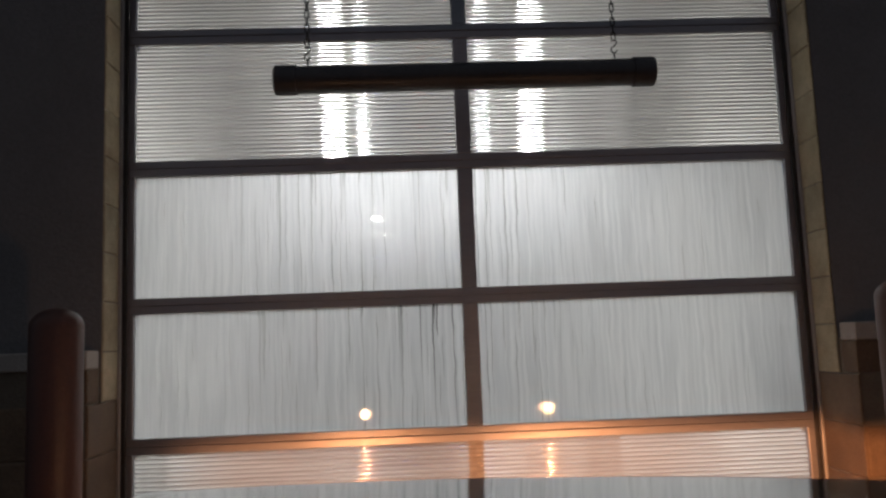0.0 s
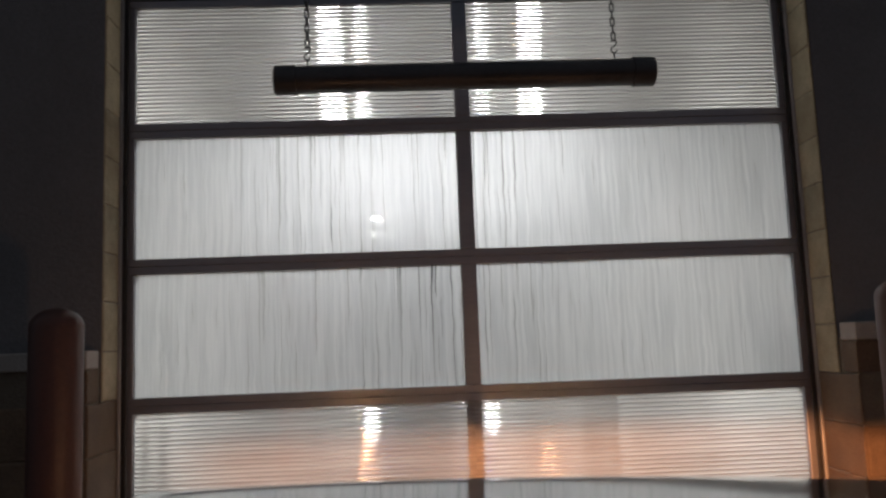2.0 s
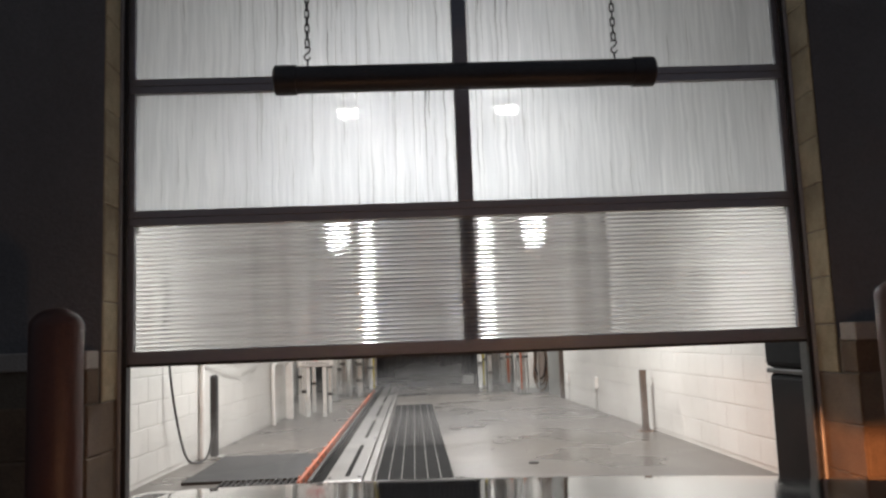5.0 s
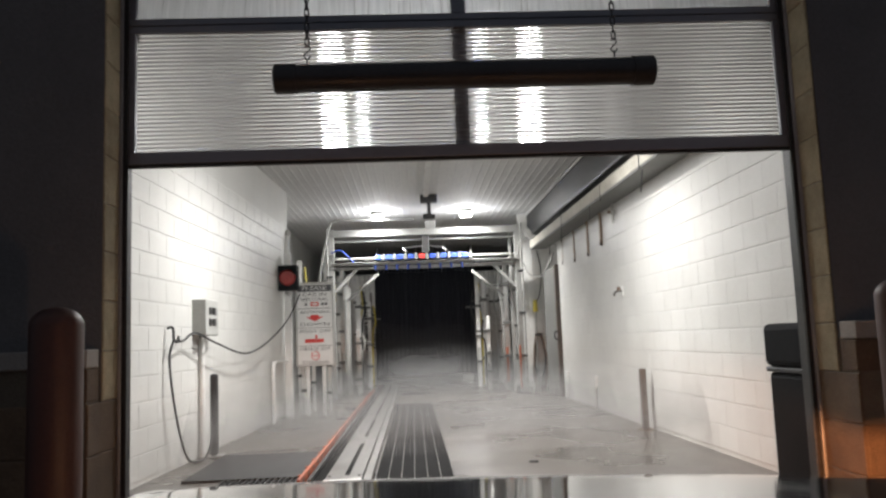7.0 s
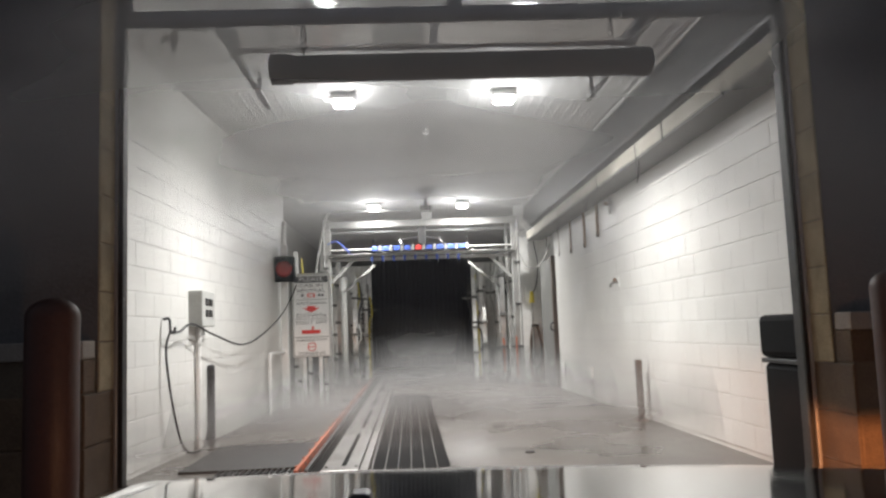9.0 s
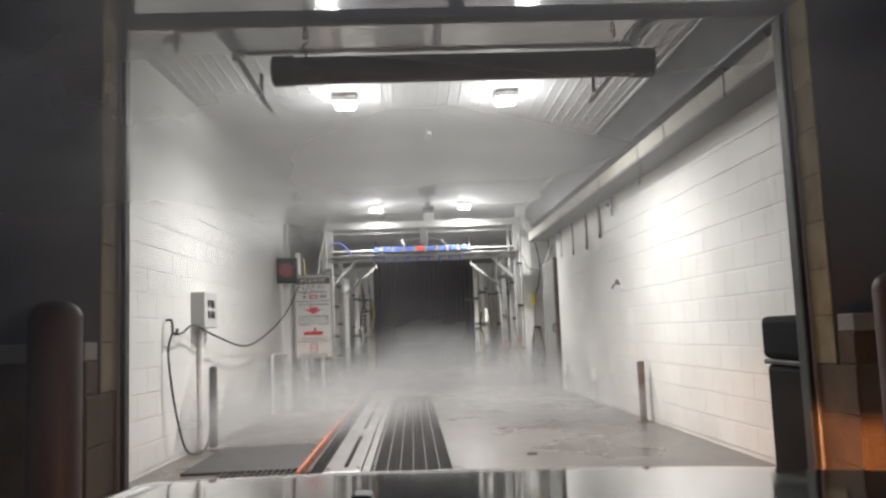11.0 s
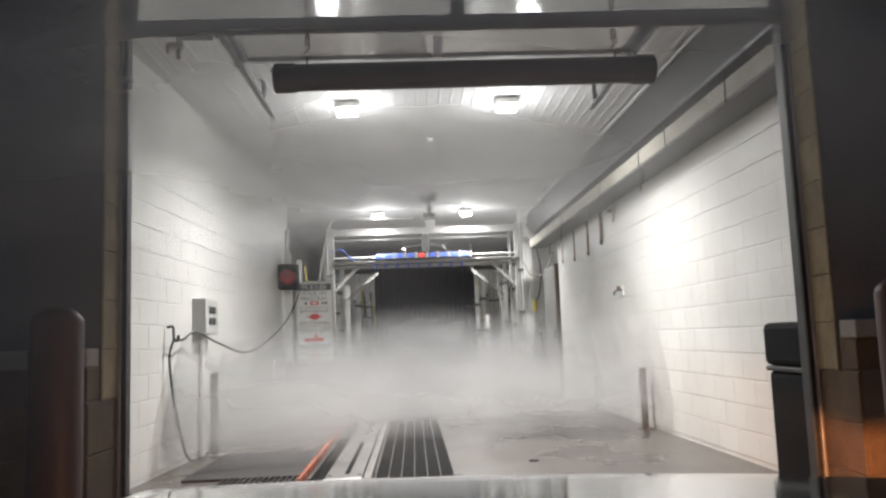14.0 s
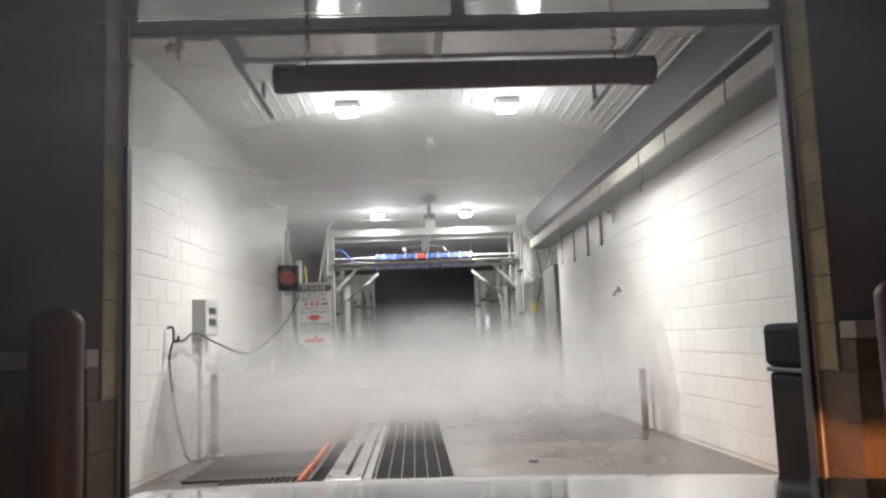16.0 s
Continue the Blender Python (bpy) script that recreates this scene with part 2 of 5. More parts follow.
M_JAMB = surface("galvanised_jamb_zinc", (0.30, 0.31, 0.325), (0.44, 0.45, 0.465), 0.38, metal=0.25, coarse=5, fine=60, bump=0.06, stretch=(1, 1, 0.3), dirt=(0.20, 0.19, 0.18), dirt_amount=0.4)
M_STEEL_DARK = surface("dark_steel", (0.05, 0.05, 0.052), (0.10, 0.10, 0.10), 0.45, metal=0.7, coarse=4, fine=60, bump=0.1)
M_STEEL_WET = surface("worn_wet_steel", (0.15, 0.145, 0.14), (0.27, 0.262, 0.25), 0.4, metal=0.5, coarse=3, fine=40, bump=0.1, dirt=(0.16, 0.12, 0.09), dirt_amount=0.5)
M_BLACK_PIPE = surface("black_plastic_pipe", (0.028, 0.028, 0.031), (0.046, 0.046, 0.050), 0.42, coarse=4, fine=60, bump=0.04)
M_BLACK_RUBBER = surface("black_rubber", (0.018, 0.018, 0.019), (0.036, 0.036, 0.036), 0.6, coarse=5, fine=70, bump=0.15)
M_BIN = surface("black_bin_plastic", (0.008, 0.009, 0.010), (0.016, 0.017, 0.019), 0.75, shine=0.1, coarse=3, fine=90, bump=0.1)
# matt near-black: the shade of open pits, gaps and slots put into colour
M_PIT_SHADE = surface("black_pit_shade", (0.006, 0.006, 0.006), (0.014, 0.014, 0.014), 0.92, shine=0.15, coarse=5, fine=70, bump=0.1, rough_var=0.05)
M_ORANGE = surface("orange_rail_paint", (0.36, 0.095, 0.045), (0.48, 0.14, 0.07), 0.5, coarse=4, fine=45, bump=0.1, dirt=(0.22, 0.12, 0.08), dirt_amount=0.5)
M_BOLLARD = surface("red_brown_bollard_sleeve", (0.062, 0.026, 0.020), (0.092, 0.038, 0.028), 0.5, coarse=3, fine=60, bump=0.08)
M_RUST = surface("rusty_steel", (0.14, 0.10, 0.08), (0.26, 0.20, 0.16), 0.75, coarse=6, fine=60, bump=0.3, dirt=(0.30, 0.15, 0.07), dirt_amount=0.5)
M_POST = surface("brown_grey_post_paint", (0.075, 0.062, 0.054), (0.13, 0.108, 0.094), 0.6, coarse=6, fine=60, bump=0.2, dirt=(0.16, 0.09, 0.05), dirt_amount=0.4)
M_WHITE_PAINT = surface("white_machine_paint", (0.66, 0.66, 0.64), (0.80, 0.80, 0.78), 0.38, coarse=3, fine=60, bump=0.06, dirt=(0.40, 0.37, 0.32), dirt_amount=0.4)
M_ARCH = surface("dull_aluminium", (0.26, 0.26, 0.25), (0.38, 0.38, 0.365), 0.5, metal=0.25, coarse=3, fine=60, bump=0.08, dirt=(0.20, 0.18, 0.15), dirt_amount=0.5)
M_CREAM = surface("stained_cream_board", (0.36, 0.34, 0.29), (0.50, 0.48, 0.42), 0.7, coarse=2, fine=40, bump=0.1, dirt=(0.22, 0.18, 0.13), dirt_amount=0.6)
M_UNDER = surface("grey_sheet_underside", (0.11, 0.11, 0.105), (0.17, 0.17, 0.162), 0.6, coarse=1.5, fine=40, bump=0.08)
M_GREY_PVC = surface("grey_plastic_box", (0.36, 0.36, 0.34), (0.46, 0.46, 0.44), 0.5, coarse=5, fine=60, bump=0.06)
M_WALL_PANEL = surface("pale_wall_panel", (0.60, 0.60, 0.58), (0.72, 0.72, 0.70), 0.35, coarse=1.5, fine=30, bump=0.05, dirt=(0.42, 0.38, 0.32), dirt_amount=0.5)
M_CLOTH = surface("dark_blue_black_cloth", (0.012, 0.014, 0.020), (0.026, 0.029, 0.038), 0.9, coarse=2, fine=60, bump=0.3, stretch=(3, 1, 0.4))
M_BLUE = surface("blue_plastic", (0.03, 0.06, 0.28), (0.05, 0.10, 0.42), 0.4, coarse=6, fine=60, bump=0.04)
M_RED = surface("red_print", (0.55, 0.03, 0.03), (0.68, 0.06, 0.05), 0.45, coarse=6, fine=60, bump=0.02)
M_SIGN = surface("white_sign_board", (0.68, 0.68, 0.66), (0.78, 0.78, 0.76), 0.4, coarse=3, fine=60, bump=0.03)
M_INK = surface("dark_print", (0.05, 0.05, 0.055), (0.09, 0.09, 0.095), 0.5, coarse=6, fine=60, bump=0.02)
M_YELLOW = surface("yellow_hose", (0.55, 0.45, 0.06), (0.68, 0.56, 0.10), 0.45, coarse=6, fine=60, bump=0.05)
M_WOOD = surface("weathered_wood_strip", (0.20, 0.13, 0.085), (0.38, 0.27, 0.19), 0.75, coarse=5, fine=50, bump=0.25, stretch=(3, 3, 0.4))
M_CAR = surface("silver_car_paint", (0.20, 0.205, 0.21), (0.25, 0.255, 0.26), 0.10, metal=0.5, coarse=2, fine=300, bump=0.0, coat=1.0, rough_var=0.01)
M_BLACK_TRIM = surface("black_car_trim", (0.012, 0.012, 0.012), (0.022, 0.022, 0.022), 0.4, coarse=4, fine=80, bump=0.05)
M_CHROME = surface("chrome", (0.75, 0.75, 0.76), (0.85, 0.85, 0.86), 0.12, metal=1.0, coarse=4, fine=80, bump=0.0, rough_var=0.04)
M_LED = glow("flood_lens_glow", (1.0, 0.98, 0.95), 45.0)
M_BULB = glow("headlight_glow", (1.0, 0.50, 0.24), 95.0)
M_RED_LENS = surface("unlit_red_lens", (0.22, 0.012, 0.012), (0.34, 0.03, 0.028), 0.2, coarse=8, fine=60, bump=0.05, coat=0.6)
M_GLASS = fogged_glass("fogged_glass")
M_GLASS_BACK, clear_tree, _ = nodes_of("clear_glass_back")
clear_sheet = clear_tree.nodes.new("ShaderNodeBsdfTransparent")
clear_sheet.inputs[0].default_value = (0.96, 0.97, 0.97, 1)
clear_tree.links.new(clear_sheet.outputs[0], clear_tree.nodes["Material Output"].inputs[0])
M_RIBBED = ribbed_plastic("ribbed_polycarbonate")
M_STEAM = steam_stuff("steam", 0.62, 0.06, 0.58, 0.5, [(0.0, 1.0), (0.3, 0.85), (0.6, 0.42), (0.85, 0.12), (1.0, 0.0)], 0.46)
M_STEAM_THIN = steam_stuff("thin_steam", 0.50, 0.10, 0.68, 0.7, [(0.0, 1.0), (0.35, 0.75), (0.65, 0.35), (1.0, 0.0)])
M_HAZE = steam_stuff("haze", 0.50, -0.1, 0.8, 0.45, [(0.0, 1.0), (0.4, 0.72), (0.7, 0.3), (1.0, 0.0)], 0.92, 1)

# ---- builders ----


def mesh_of(name, bm, material, smooth=False):
    me = bpy.data.meshes.new(name)
    bm.normal_update()
    bm.to_mesh(me)
    bm.free()
    me.materials.append(material)
    if smooth:
        for p in me.polygons:
            p.use_smooth = True
        me.set_sharp_from_angle(angle=radians(35))
    return me


def part(name, bm, material, parent=None, label="", smooth=False, m=None):
    ob = new(name, mesh_of(name, bm, material, smooth))
    if parent:
        ob.parent = parent
    if m is not None:
        ob.matrix_basis = m
    if label:
        ob["label"] = label
    return ob


def thing(name, label, category, group="", m=None, kind=""):
    ob = new(name)
    ob.empty_display_size = 0.1
    if m is not None:
        ob.matrix_basis = m
    return tagged(ob, label, category, group, kind)


def box(bm, x0, x1, y0, y1, z0, z1, bevel=0.0, m=None):
    made = bmesh.ops.create_cube(bm, size=1.0, matrix=(m or Matrix()) @ Matrix.Translation(((x0 + x1) / 2, (y0 + y1) / 2, (z0 + z1) / 2)) @ Matrix.Diagonal((x1 - x0, y1 - y0, z1 - z0, 1)))
    if bevel:
        edges = list({e for v in made["verts"] for e in v.link_edges})
        bmesh.ops.bevel(bm, geom=edges, offset=bevel, segments=2, affect="EDGES", profile=0.5)
    return bm


def boxm(*a, bevel=0.0, m=None):
    return box(bmesh.new(), *a, bevel=bevel, m=m)


def rod(bm, a, b, r, r2=None, seg=14, caps=True):
    a, b = Vector(a), Vector(b)
    q = (b - a).to_track_quat("Z", "Y").to_matrix().to_4x4()
    bmesh.ops.create_cone(bm, cap_ends=caps, segments=seg, radius1=r, radius2=r if r2 is None else r2, depth=(b - a).length, matrix=Matrix.Translation((a + b) / 2) @ q)
    return bm


def rodm(a, b, r, r2=None, seg=14):
    return rod(bmesh.new(), a, b, r, r2, seg)


def tube(bm, pts, r, seg=8, steps=6, loop=False):
    """A round tube swept along a smooth line through the points."""
    P = [Vector(p) for p in pts]
    line = []
    n = len(P)
    for i in range(n if loop else n - 1):
        p0, p1, p2, p3 = (P[(i + k) % n] if loop else P[min(max(i + k, 0), n - 1)] for k in (-1, 0, 1, 2))
        for s in range(steps):
            t = s / steps
            line.append(0.5 * ((2 * p1) + (p2 - p0) * t + (2 * p0 - 5 * p1 + 4 * p2 - p3) * t * t + (3 * p1 - p0 - 3 * p2 + p3) * t ** 3))
    if not loop:
        line.append(P[-1])
    rings, ref = [], Vector((0.3, 0.5, 0.81)).normalized()
    m = len(line)
    for i, c in enumerate(line):
        d = (line[(i + 1) % m] - line[i - 1]) if loop else (line[min(i + 1, m - 1)] - line[max(i - 1, 0)])
        d = d.normalized() if d.length > 1e-9 else Vector((0, 0, 1))
        ref = (ref - d * ref.dot(d))
        ref = ref.normalized() if ref.length > 1e-6 else d.orthogonal().normalized()
        o = d.cross(ref)
        rings.append([bm.verts.new(c + (ref * math.cos(k * math.tau / seg) + o * math.sin(k * math.tau / seg)) * r) for k in range(seg)])
    for i in range(m if loop else m - 1):
        u, v = rings[i], rings[(i + 1) % m]
        for k in range(seg):
            bm.faces.new((u[k], u[(k + 1) % seg], v[(k + 1) % seg], v[k]))
    if not loop:
        bm.faces.new(rings[0][::-1])
        bm.faces.new(rings[-1])
    return bm


def tubem(pts, r, seg=8, steps=6, loop=False):
    return tube(bmesh.new(), pts, r, seg, steps, loop)


def structure(name, bm, material, label, m=None, smooth=False):
    return tagged(part(name, bm, material, None, label, smooth, m), kind="structure")


# ---- the shell of the tunnel and the front of the building ----
OPEN_L, OPEN_R, OPEN_TOP = -1.260, 1.768, 3.06
WALL_OUT, WALL_IN = 3.278, 3.47
DOOR_Y = 3.5
ground = structure("ground", boxm(-60, 60, -60, 3.30, -0.3, -0.004), M_ASPHALT, "dark asphalt forecourt at night")
floor = structure("floor", boxm(-6, 6, 3.30, 30, -0.3, 0), M_WET_FLOOR, "wet grey concrete floor of the wash tunnel")
back_ground = structure("ground_beyond", boxm(-60, 60, 30, 120, -0.3, -0.004), M_ASPHALT, "dark asphalt ground behind the building")
side_a = structure("ground_west", boxm(-60, -6, 3.30, 30, -0.3, -0.004), M_ASPHALT, "dark asphalt ground beside the building")
side_b = structure("ground_east", boxm(6, 60, 3.30, 30, -0.3, -0.004), M_ASPHALT, "dark asphalt ground beside the building")

wall_front_a = structure("wall_front_west", boxm(-7, OPEN_L - 0.006, WALL_OUT, WALL_IN, -0.02, 5.2), M_FACADE, "dark rendered front wall in shade")
wall_front_b = structure("wall_front_east", boxm(OPEN_R + 0.006, 7, WALL_OUT, WALL_IN, -0.02, 5.2), M_FACADE, "dark rendered front wall in shade")
wall_front_c = structure("wall_front_lintel", boxm(OPEN_L - 0.006, OPEN_R + 0.006, WALL_OUT, WALL_IN, OPEN_TOP, 5.2), M_FACADE, "dark rendered wall over the doorway")

# side walls: each a backing with courses of painted block on its face; local x runs along the wall, local z up
LEFT_WALL = pose(-2.315, 3.62, 0, 0, 0, 90 - 2.45)
RIGHT_WALL = pose(2.625, 3.62, 0, 0, 0, 90 + 0.45)
LEFT_LEN, RIGHT_LEN = 8.8, 10.0
wall_west = structure("wall_west", boxm(-0.13, LEFT_LEN, 0.004, 0.25, 0, 3.6), M_JOINT_WHITE, "white-painted concrete block wall with glossy wet paint", LEFT_WALL)
wall_east = structure("wall_east", boxm(-0.13, RIGHT_LEN, -0.25, -0.004, 0, 3.6), M_JOINT_WHITE, "white-painted concrete block wall with glossy wet paint", RIGHT_WALL)
# beyond the block walls
wall_far_w = structure("wall_far_west", boxm(-2.75, -2.55, 12.4, 28, 0, 3.6), M_WALL_PANEL, "pale panelled wall in the wash bay")
wall_step_w = structure("wall_step_west", boxm(-2.9, -1.96, 12.44, 12.56, 0, 3.6), M_WALL_PANEL, "pale end face of the side wall")
wall_far_e = structure("wall_far_east", boxm(2.9, 3.1, 13.62, 28, 0, 3.6), M_WALL_PANEL, "pale panelled wall in the wash bay")
wall_step_e = structure("wall_step_east", boxm(2.10, 2.9, 15.3, 15.42, 0, 3.6), M_WALL_PANEL, "grey-white panelled partition in the wash bay")
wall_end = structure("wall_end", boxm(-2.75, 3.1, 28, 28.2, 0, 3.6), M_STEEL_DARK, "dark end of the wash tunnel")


def ceiling_mesh():
    """Sheet-metal roof lining with trapezoid ribs that run down the tunnel."""
    bm = bmesh.new()
    xs, zs, x = [], [], -3.2
    while x < 3.4:
        for dx, dz in ((0.0, 0.0), (0.070, 0.0), (0.080, -0.005), (0.094, -0.005), (0.104, 0.0)):
            xs.append(x + dx)
            zs.append(CEIL + dz)
        x += 0.115
    a = [bm.verts.new((x, 3.49, z)) for x, z in zip(xs, zs)]
    b = [bm.verts.new((x, 28.1, z)) for x, z in zip(xs, zs)]
    for i in range(len(a) - 1):
        bm.faces.new((a[i], b[i], b[i + 1], a[i + 1]))
    box(bm, -6, 6, 3.49, 28.2, CEIL + 0.16, CEIL + 0.4)
    return bm


structure("ceiling", ceiling_mesh(), M_CEIL, "grey ribbed sheet-metal ceiling")

# ---- the sectional door ----
DOOR_L, DOOR_R = -1.279, 1.786
DOOR_C, DOOR_W = (DOOR_L + DOOR_R) / 2, DOOR_R - DOOR_L
HEIGHTS = [0.635, 0.597, 0.606, 0.605, 0.600]
KINDS = ["ribbed", "clear", "clear", "ribbed", "ribbed"]
garage_door = thing("garage_door", "overhead sectional door with fogged and ribbed panes, rolling up", "garage door")


def rib_pane(w, h):
    """A sheet with round horizontal ribs."""
    bm = bmesh.new()
    n = int(h / 0.0185)
    prof = []
    for i in range(n * 8 + 1):
        prof.append((0.0046 * abs(math.sin(math.pi * i / 8)) ** 0.8, h * i / (n * 8)))
    cols = [[bm.verts.new((x, -y, z)) for y, z in prof] for x in (-w / 2, w / 2)]
    for i in range(len(prof) - 1):
        bm.faces.new((cols[0][i], cols[1][i], cols[1][i + 1], cols[0][i + 1]))
    return bm


def door_section(i):
    h, w = HEIGHTS[i], DOOR_W
    lo, hi = (0.055 if i == 0 else 0.034), 0.034
    sec = new("door_section")
    sec.parent = garage_door
    part("bottom_rail", boxm(-w / 2, w / 2, -0.024, 0.024, 0.0006, lo, bevel=0.003), M_FRAME_ALU, sec)
    part("top_rail", boxm(-w / 2, w / 2, -0.024, 0.024, h - hi, h - 0.0006, bevel=0.003), M_FRAME_ALU, sec)
    if i < 4:
        part("joint_seal", boxm(-w / 2, w / 2, -0.008, 0.008, h - 0.010, h + 0.010), M_BLACK_RUBBER, sec)
    for s in (-1, 1):
        x = s * (w / 2 - 0.036)
        part("stile", boxm(x - 0.036, x + 0.036, -0.022, 0.022, lo, h - hi, bevel=0.004), M_FRAME_ALU, sec)
    front = 0.004 if KINDS[i] == "ribbed" and i == 0 else -0.022
    part("mullion", boxm(-0.034, 0.034, front, 0.022, lo, h - hi, bevel=0.004), M_FRAME_ALU, sec)
    for s in (-1, 1):
        pw = w / 2 - 0.072 - 0.034
        x = s * (0.034 + pw / 2)
        if KINDS[i] == "ribbed":
            if i == 0:
                pw, x = w / 2 - 0.074, s * (w / 2 - 0.074) / 2
            part("ribbed_pane", rib_pane(pw, h - lo - hi), M_RIBBED, sec, smooth=True, m=pose(x, -0.002, lo))
        else:
            pane = part("glass_pane", boxm(x - pw / 2, x + pw / 2, -0.0015, 0.0015, lo, h - hi), M_GLASS, sec)
            pane.data.materials.append(M_GLASS_BACK)
            for f in pane.data.polygons:
                f.material_index = 0 if f.normal.y < -0.5 else 1
    if i == 0:
        part("rubber_seal", boxm(-w / 2, w / 2, -0.016, 0.016, -0.012, 0.004, bevel=0.003), M_BLACK_RUBBER, sec)
    for s in (-1, 1):
        part("roller", rodm((s * (w / 2 - 0.01), 0.045, h - 0.02), (s * (w / 2 + 0.03), 0.045, h - 0.02), 0.022), M_STEEL_DARK, sec)
        part("hinge", boxm(s * (w / 2 - 0.05) - 0.03, s * (w / 2 - 0.05) + 0.03, 0.0245, 0.031, h - 0.06, h - 0.004, bevel=0.002), M_GALV, sec)
    part("centre_hinge", boxm(-0.03, 0.03, 0.0245, 0.031, h - 0.06, h - 0.004, bevel=0.002), M_GALV, sec)
    return sec


SECTIONS = [door_section(i) for i in range(5)]
TURN_Z, TURN_R = 2.87, 0.38


def on_track(s):
    """The place s metres along the door's track: up, round the bend, then back under the ceiling."""
    if s <= TURN_Z:
        return Vector((DOOR_C, DOOR_Y, s))
    a = (s - TURN_Z) / TURN_R
    if a <= math.pi / 2:
        return Vector((DOOR_C, DOOR_Y + TURN_R * (1 - math.cos(a)), TURN_Z + TURN_R * math.sin(a)))
    return Vector((DOOR_C, DOOR_Y + TURN_R + (a - math.pi / 2) * TURN_R, TURN_Z + TURN_R))


def section_poses(bottom):
    out, s = [], bottom
    for h in HEIGHTS:
        p, lo, hi = on_track(s), s + 0.2, s + 1.0
        for _ in range(40):
            mid = (lo + hi) / 2
            lo, hi = (mid, hi) if (on_track(mid) - p).length < h else (lo, mid)
        d = on_track(hi) - p
        out.append(pose(*p, -math.degrees(math.atan2(d.y, d.z))))
        s = hi
    return out


# seconds and height of the door's lower edge
LIFT = [(0.0, 0.014), (0.5, 0.02), (1.0, 0.058), (1.5, 0.116), (2.0, 0.186), (2.5, 0.283), (3.0, 0.395), (3.5, 0.508), (4.0, 0.664), (4.5, 0.826), (5.0, 0.998), (5.2, 1.085), (5.7, 1.30), (6.2, 1.52), (6.7, 1.74), (7.1, 1.91),
        (7.3, 1.993), (7.5, 2.087), (7.7, 2.20), (7.9, 2.30), (8.1, 2.385), (8.3, 2.445), (8.6, 2.473), (9.5, 2.475), (16.0, 2.474)]


def motions():
    rows = [(t, section_poses(b)) for t, b in LIFT]
    for i, sec in enumerate(SECTIONS):
        walk(sec, [(t, p[i]) for t, p in rows])
    for ob, rows in STEAM:
        walk(ob, [(t, pose(*p)) for t, p in rows])


STEAM = []
# ---- the car that the camera rides in: its front end ----
car = thing("car", "silver car front with warm headlights, waiting before the door", "car")
CAR_X = 0.263


def hood_z(x, y):
    u = x + 0.2
    return 0.8314 - 0.075 * (y - 1.28) - 0.35 * max(0.0, y - 1.28) ** 2 - 0.036 * u * u - 0.05 * max(0.0, abs(x - CAR_X) - 0.55) ** 2


def sheet(bm, x0, x1, y0, y1, f, nx=30, ny=26, thick=0.012):
    top = [[bm.verts.new((x0 + (x1 - x0) * i / nx, y0 + (y1 - y0) * j / ny, 0)) for j in range(ny + 1)] for i in range(nx + 1)]
    for col in top:
        for v in col:
            v.co.z = f(v.co.x, v.co.y)
    low = [[bm.verts.new(v.co - Vector((0, 0, thick))) for v in col] for col in top]
    for i in range(nx):
        for j in range(ny):
            bm.faces.new((top[i][j], top[i + 1][j], top[i + 1][j + 1], top[i][j + 1]))
            bm.faces.new((low[i][j], low[i][j + 1], low[i + 1][j + 1], low[i + 1][j]))
    for a, b in ((0, 0), (1, nx)):
        for j in range(ny):
            q = (top[b][j], top[b][j + 1], low[b][j + 1], low[b][j])
            bm.faces.new(q if a == 0 else q[::-1])
    for a, b in ((0, 0), (1, ny)):
        for i in range(nx):
            q = (top[i + 1][b], top[i][b], low[i][b], low[i + 1][b])
            bm.faces.new(q if a == 0 else q[::-1])
    return bm


def fender_z(x, y):
    u = abs(x - CAR_X) - 0.66
    return hood_z(CAR_X + math.copysign(0.66, x - CAR_X), y) + 0.012 * math.sin(min(1.0, u / 0.08) * math.pi) - 0.012 - 1.6 * max(0, u - 0.06) ** 1.6


part("hood", sheet(bmesh.new(), CAR_X - 0.655, CAR_X + 0.655, 0.55, 1.82, hood_z), M_CAR, car, "glossy silver hood that mirrors the tunnel", smooth=True)
for s in (-1, 1):
    a, b = sorted((CAR_X + s * 0.662, CAR_X + s * 0.87))
    part("fender", sheet(bmesh.new(), a, b, 0.35, 1.80, fender_z, nx=14), M_CAR, car, smooth=True)
    part("side_panel", boxm(CAR_X + s * 0.86 - 0.01, CAR_X + s * 0.86 + 0.01, 0.35, 1.70, 0.32, 0.56, bevel=0.006), M_CAR, car)
    wheel = part("wheel", rodm((CAR_X + s * 0.66, 0.9, 0.31), (CAR_X + s * 0.84, 0.9, 0.31), 0.31, seg=36), M_BLACK_RUBBER, car, smooth=True)
    part("rim", rodm((CAR_X + s * 0.835, 0.9, 0.31), (CAR_X + s * 0.848, 0.9, 0.31), 0.2, seg=30), M_CHROME, wheel, smooth=True)
part("bumper", boxm(CAR_X - 0.85, CAR_X + 0.85, 1.74, 1.95, 0.22, 0.49, bevel=0.04), M_CAR, car, smooth=True)
part("grille", boxm(CAR_X - 0.40, CAR_X + 0.40, 1.80, 1.84, 0.50, 0.66, bevel=0.01), M_BLACK_TRIM, car, "black plastic grille")
part("washer_nozzle", boxm(-0.075, -0.049, 0.89, 0.93, hood_z(-0.06, 0.91) - 0.002, hood_z(-0.06, 0.91) + 0.017, bevel=0.006), M_BLACK_TRIM, car, "small black plastic nozzle")
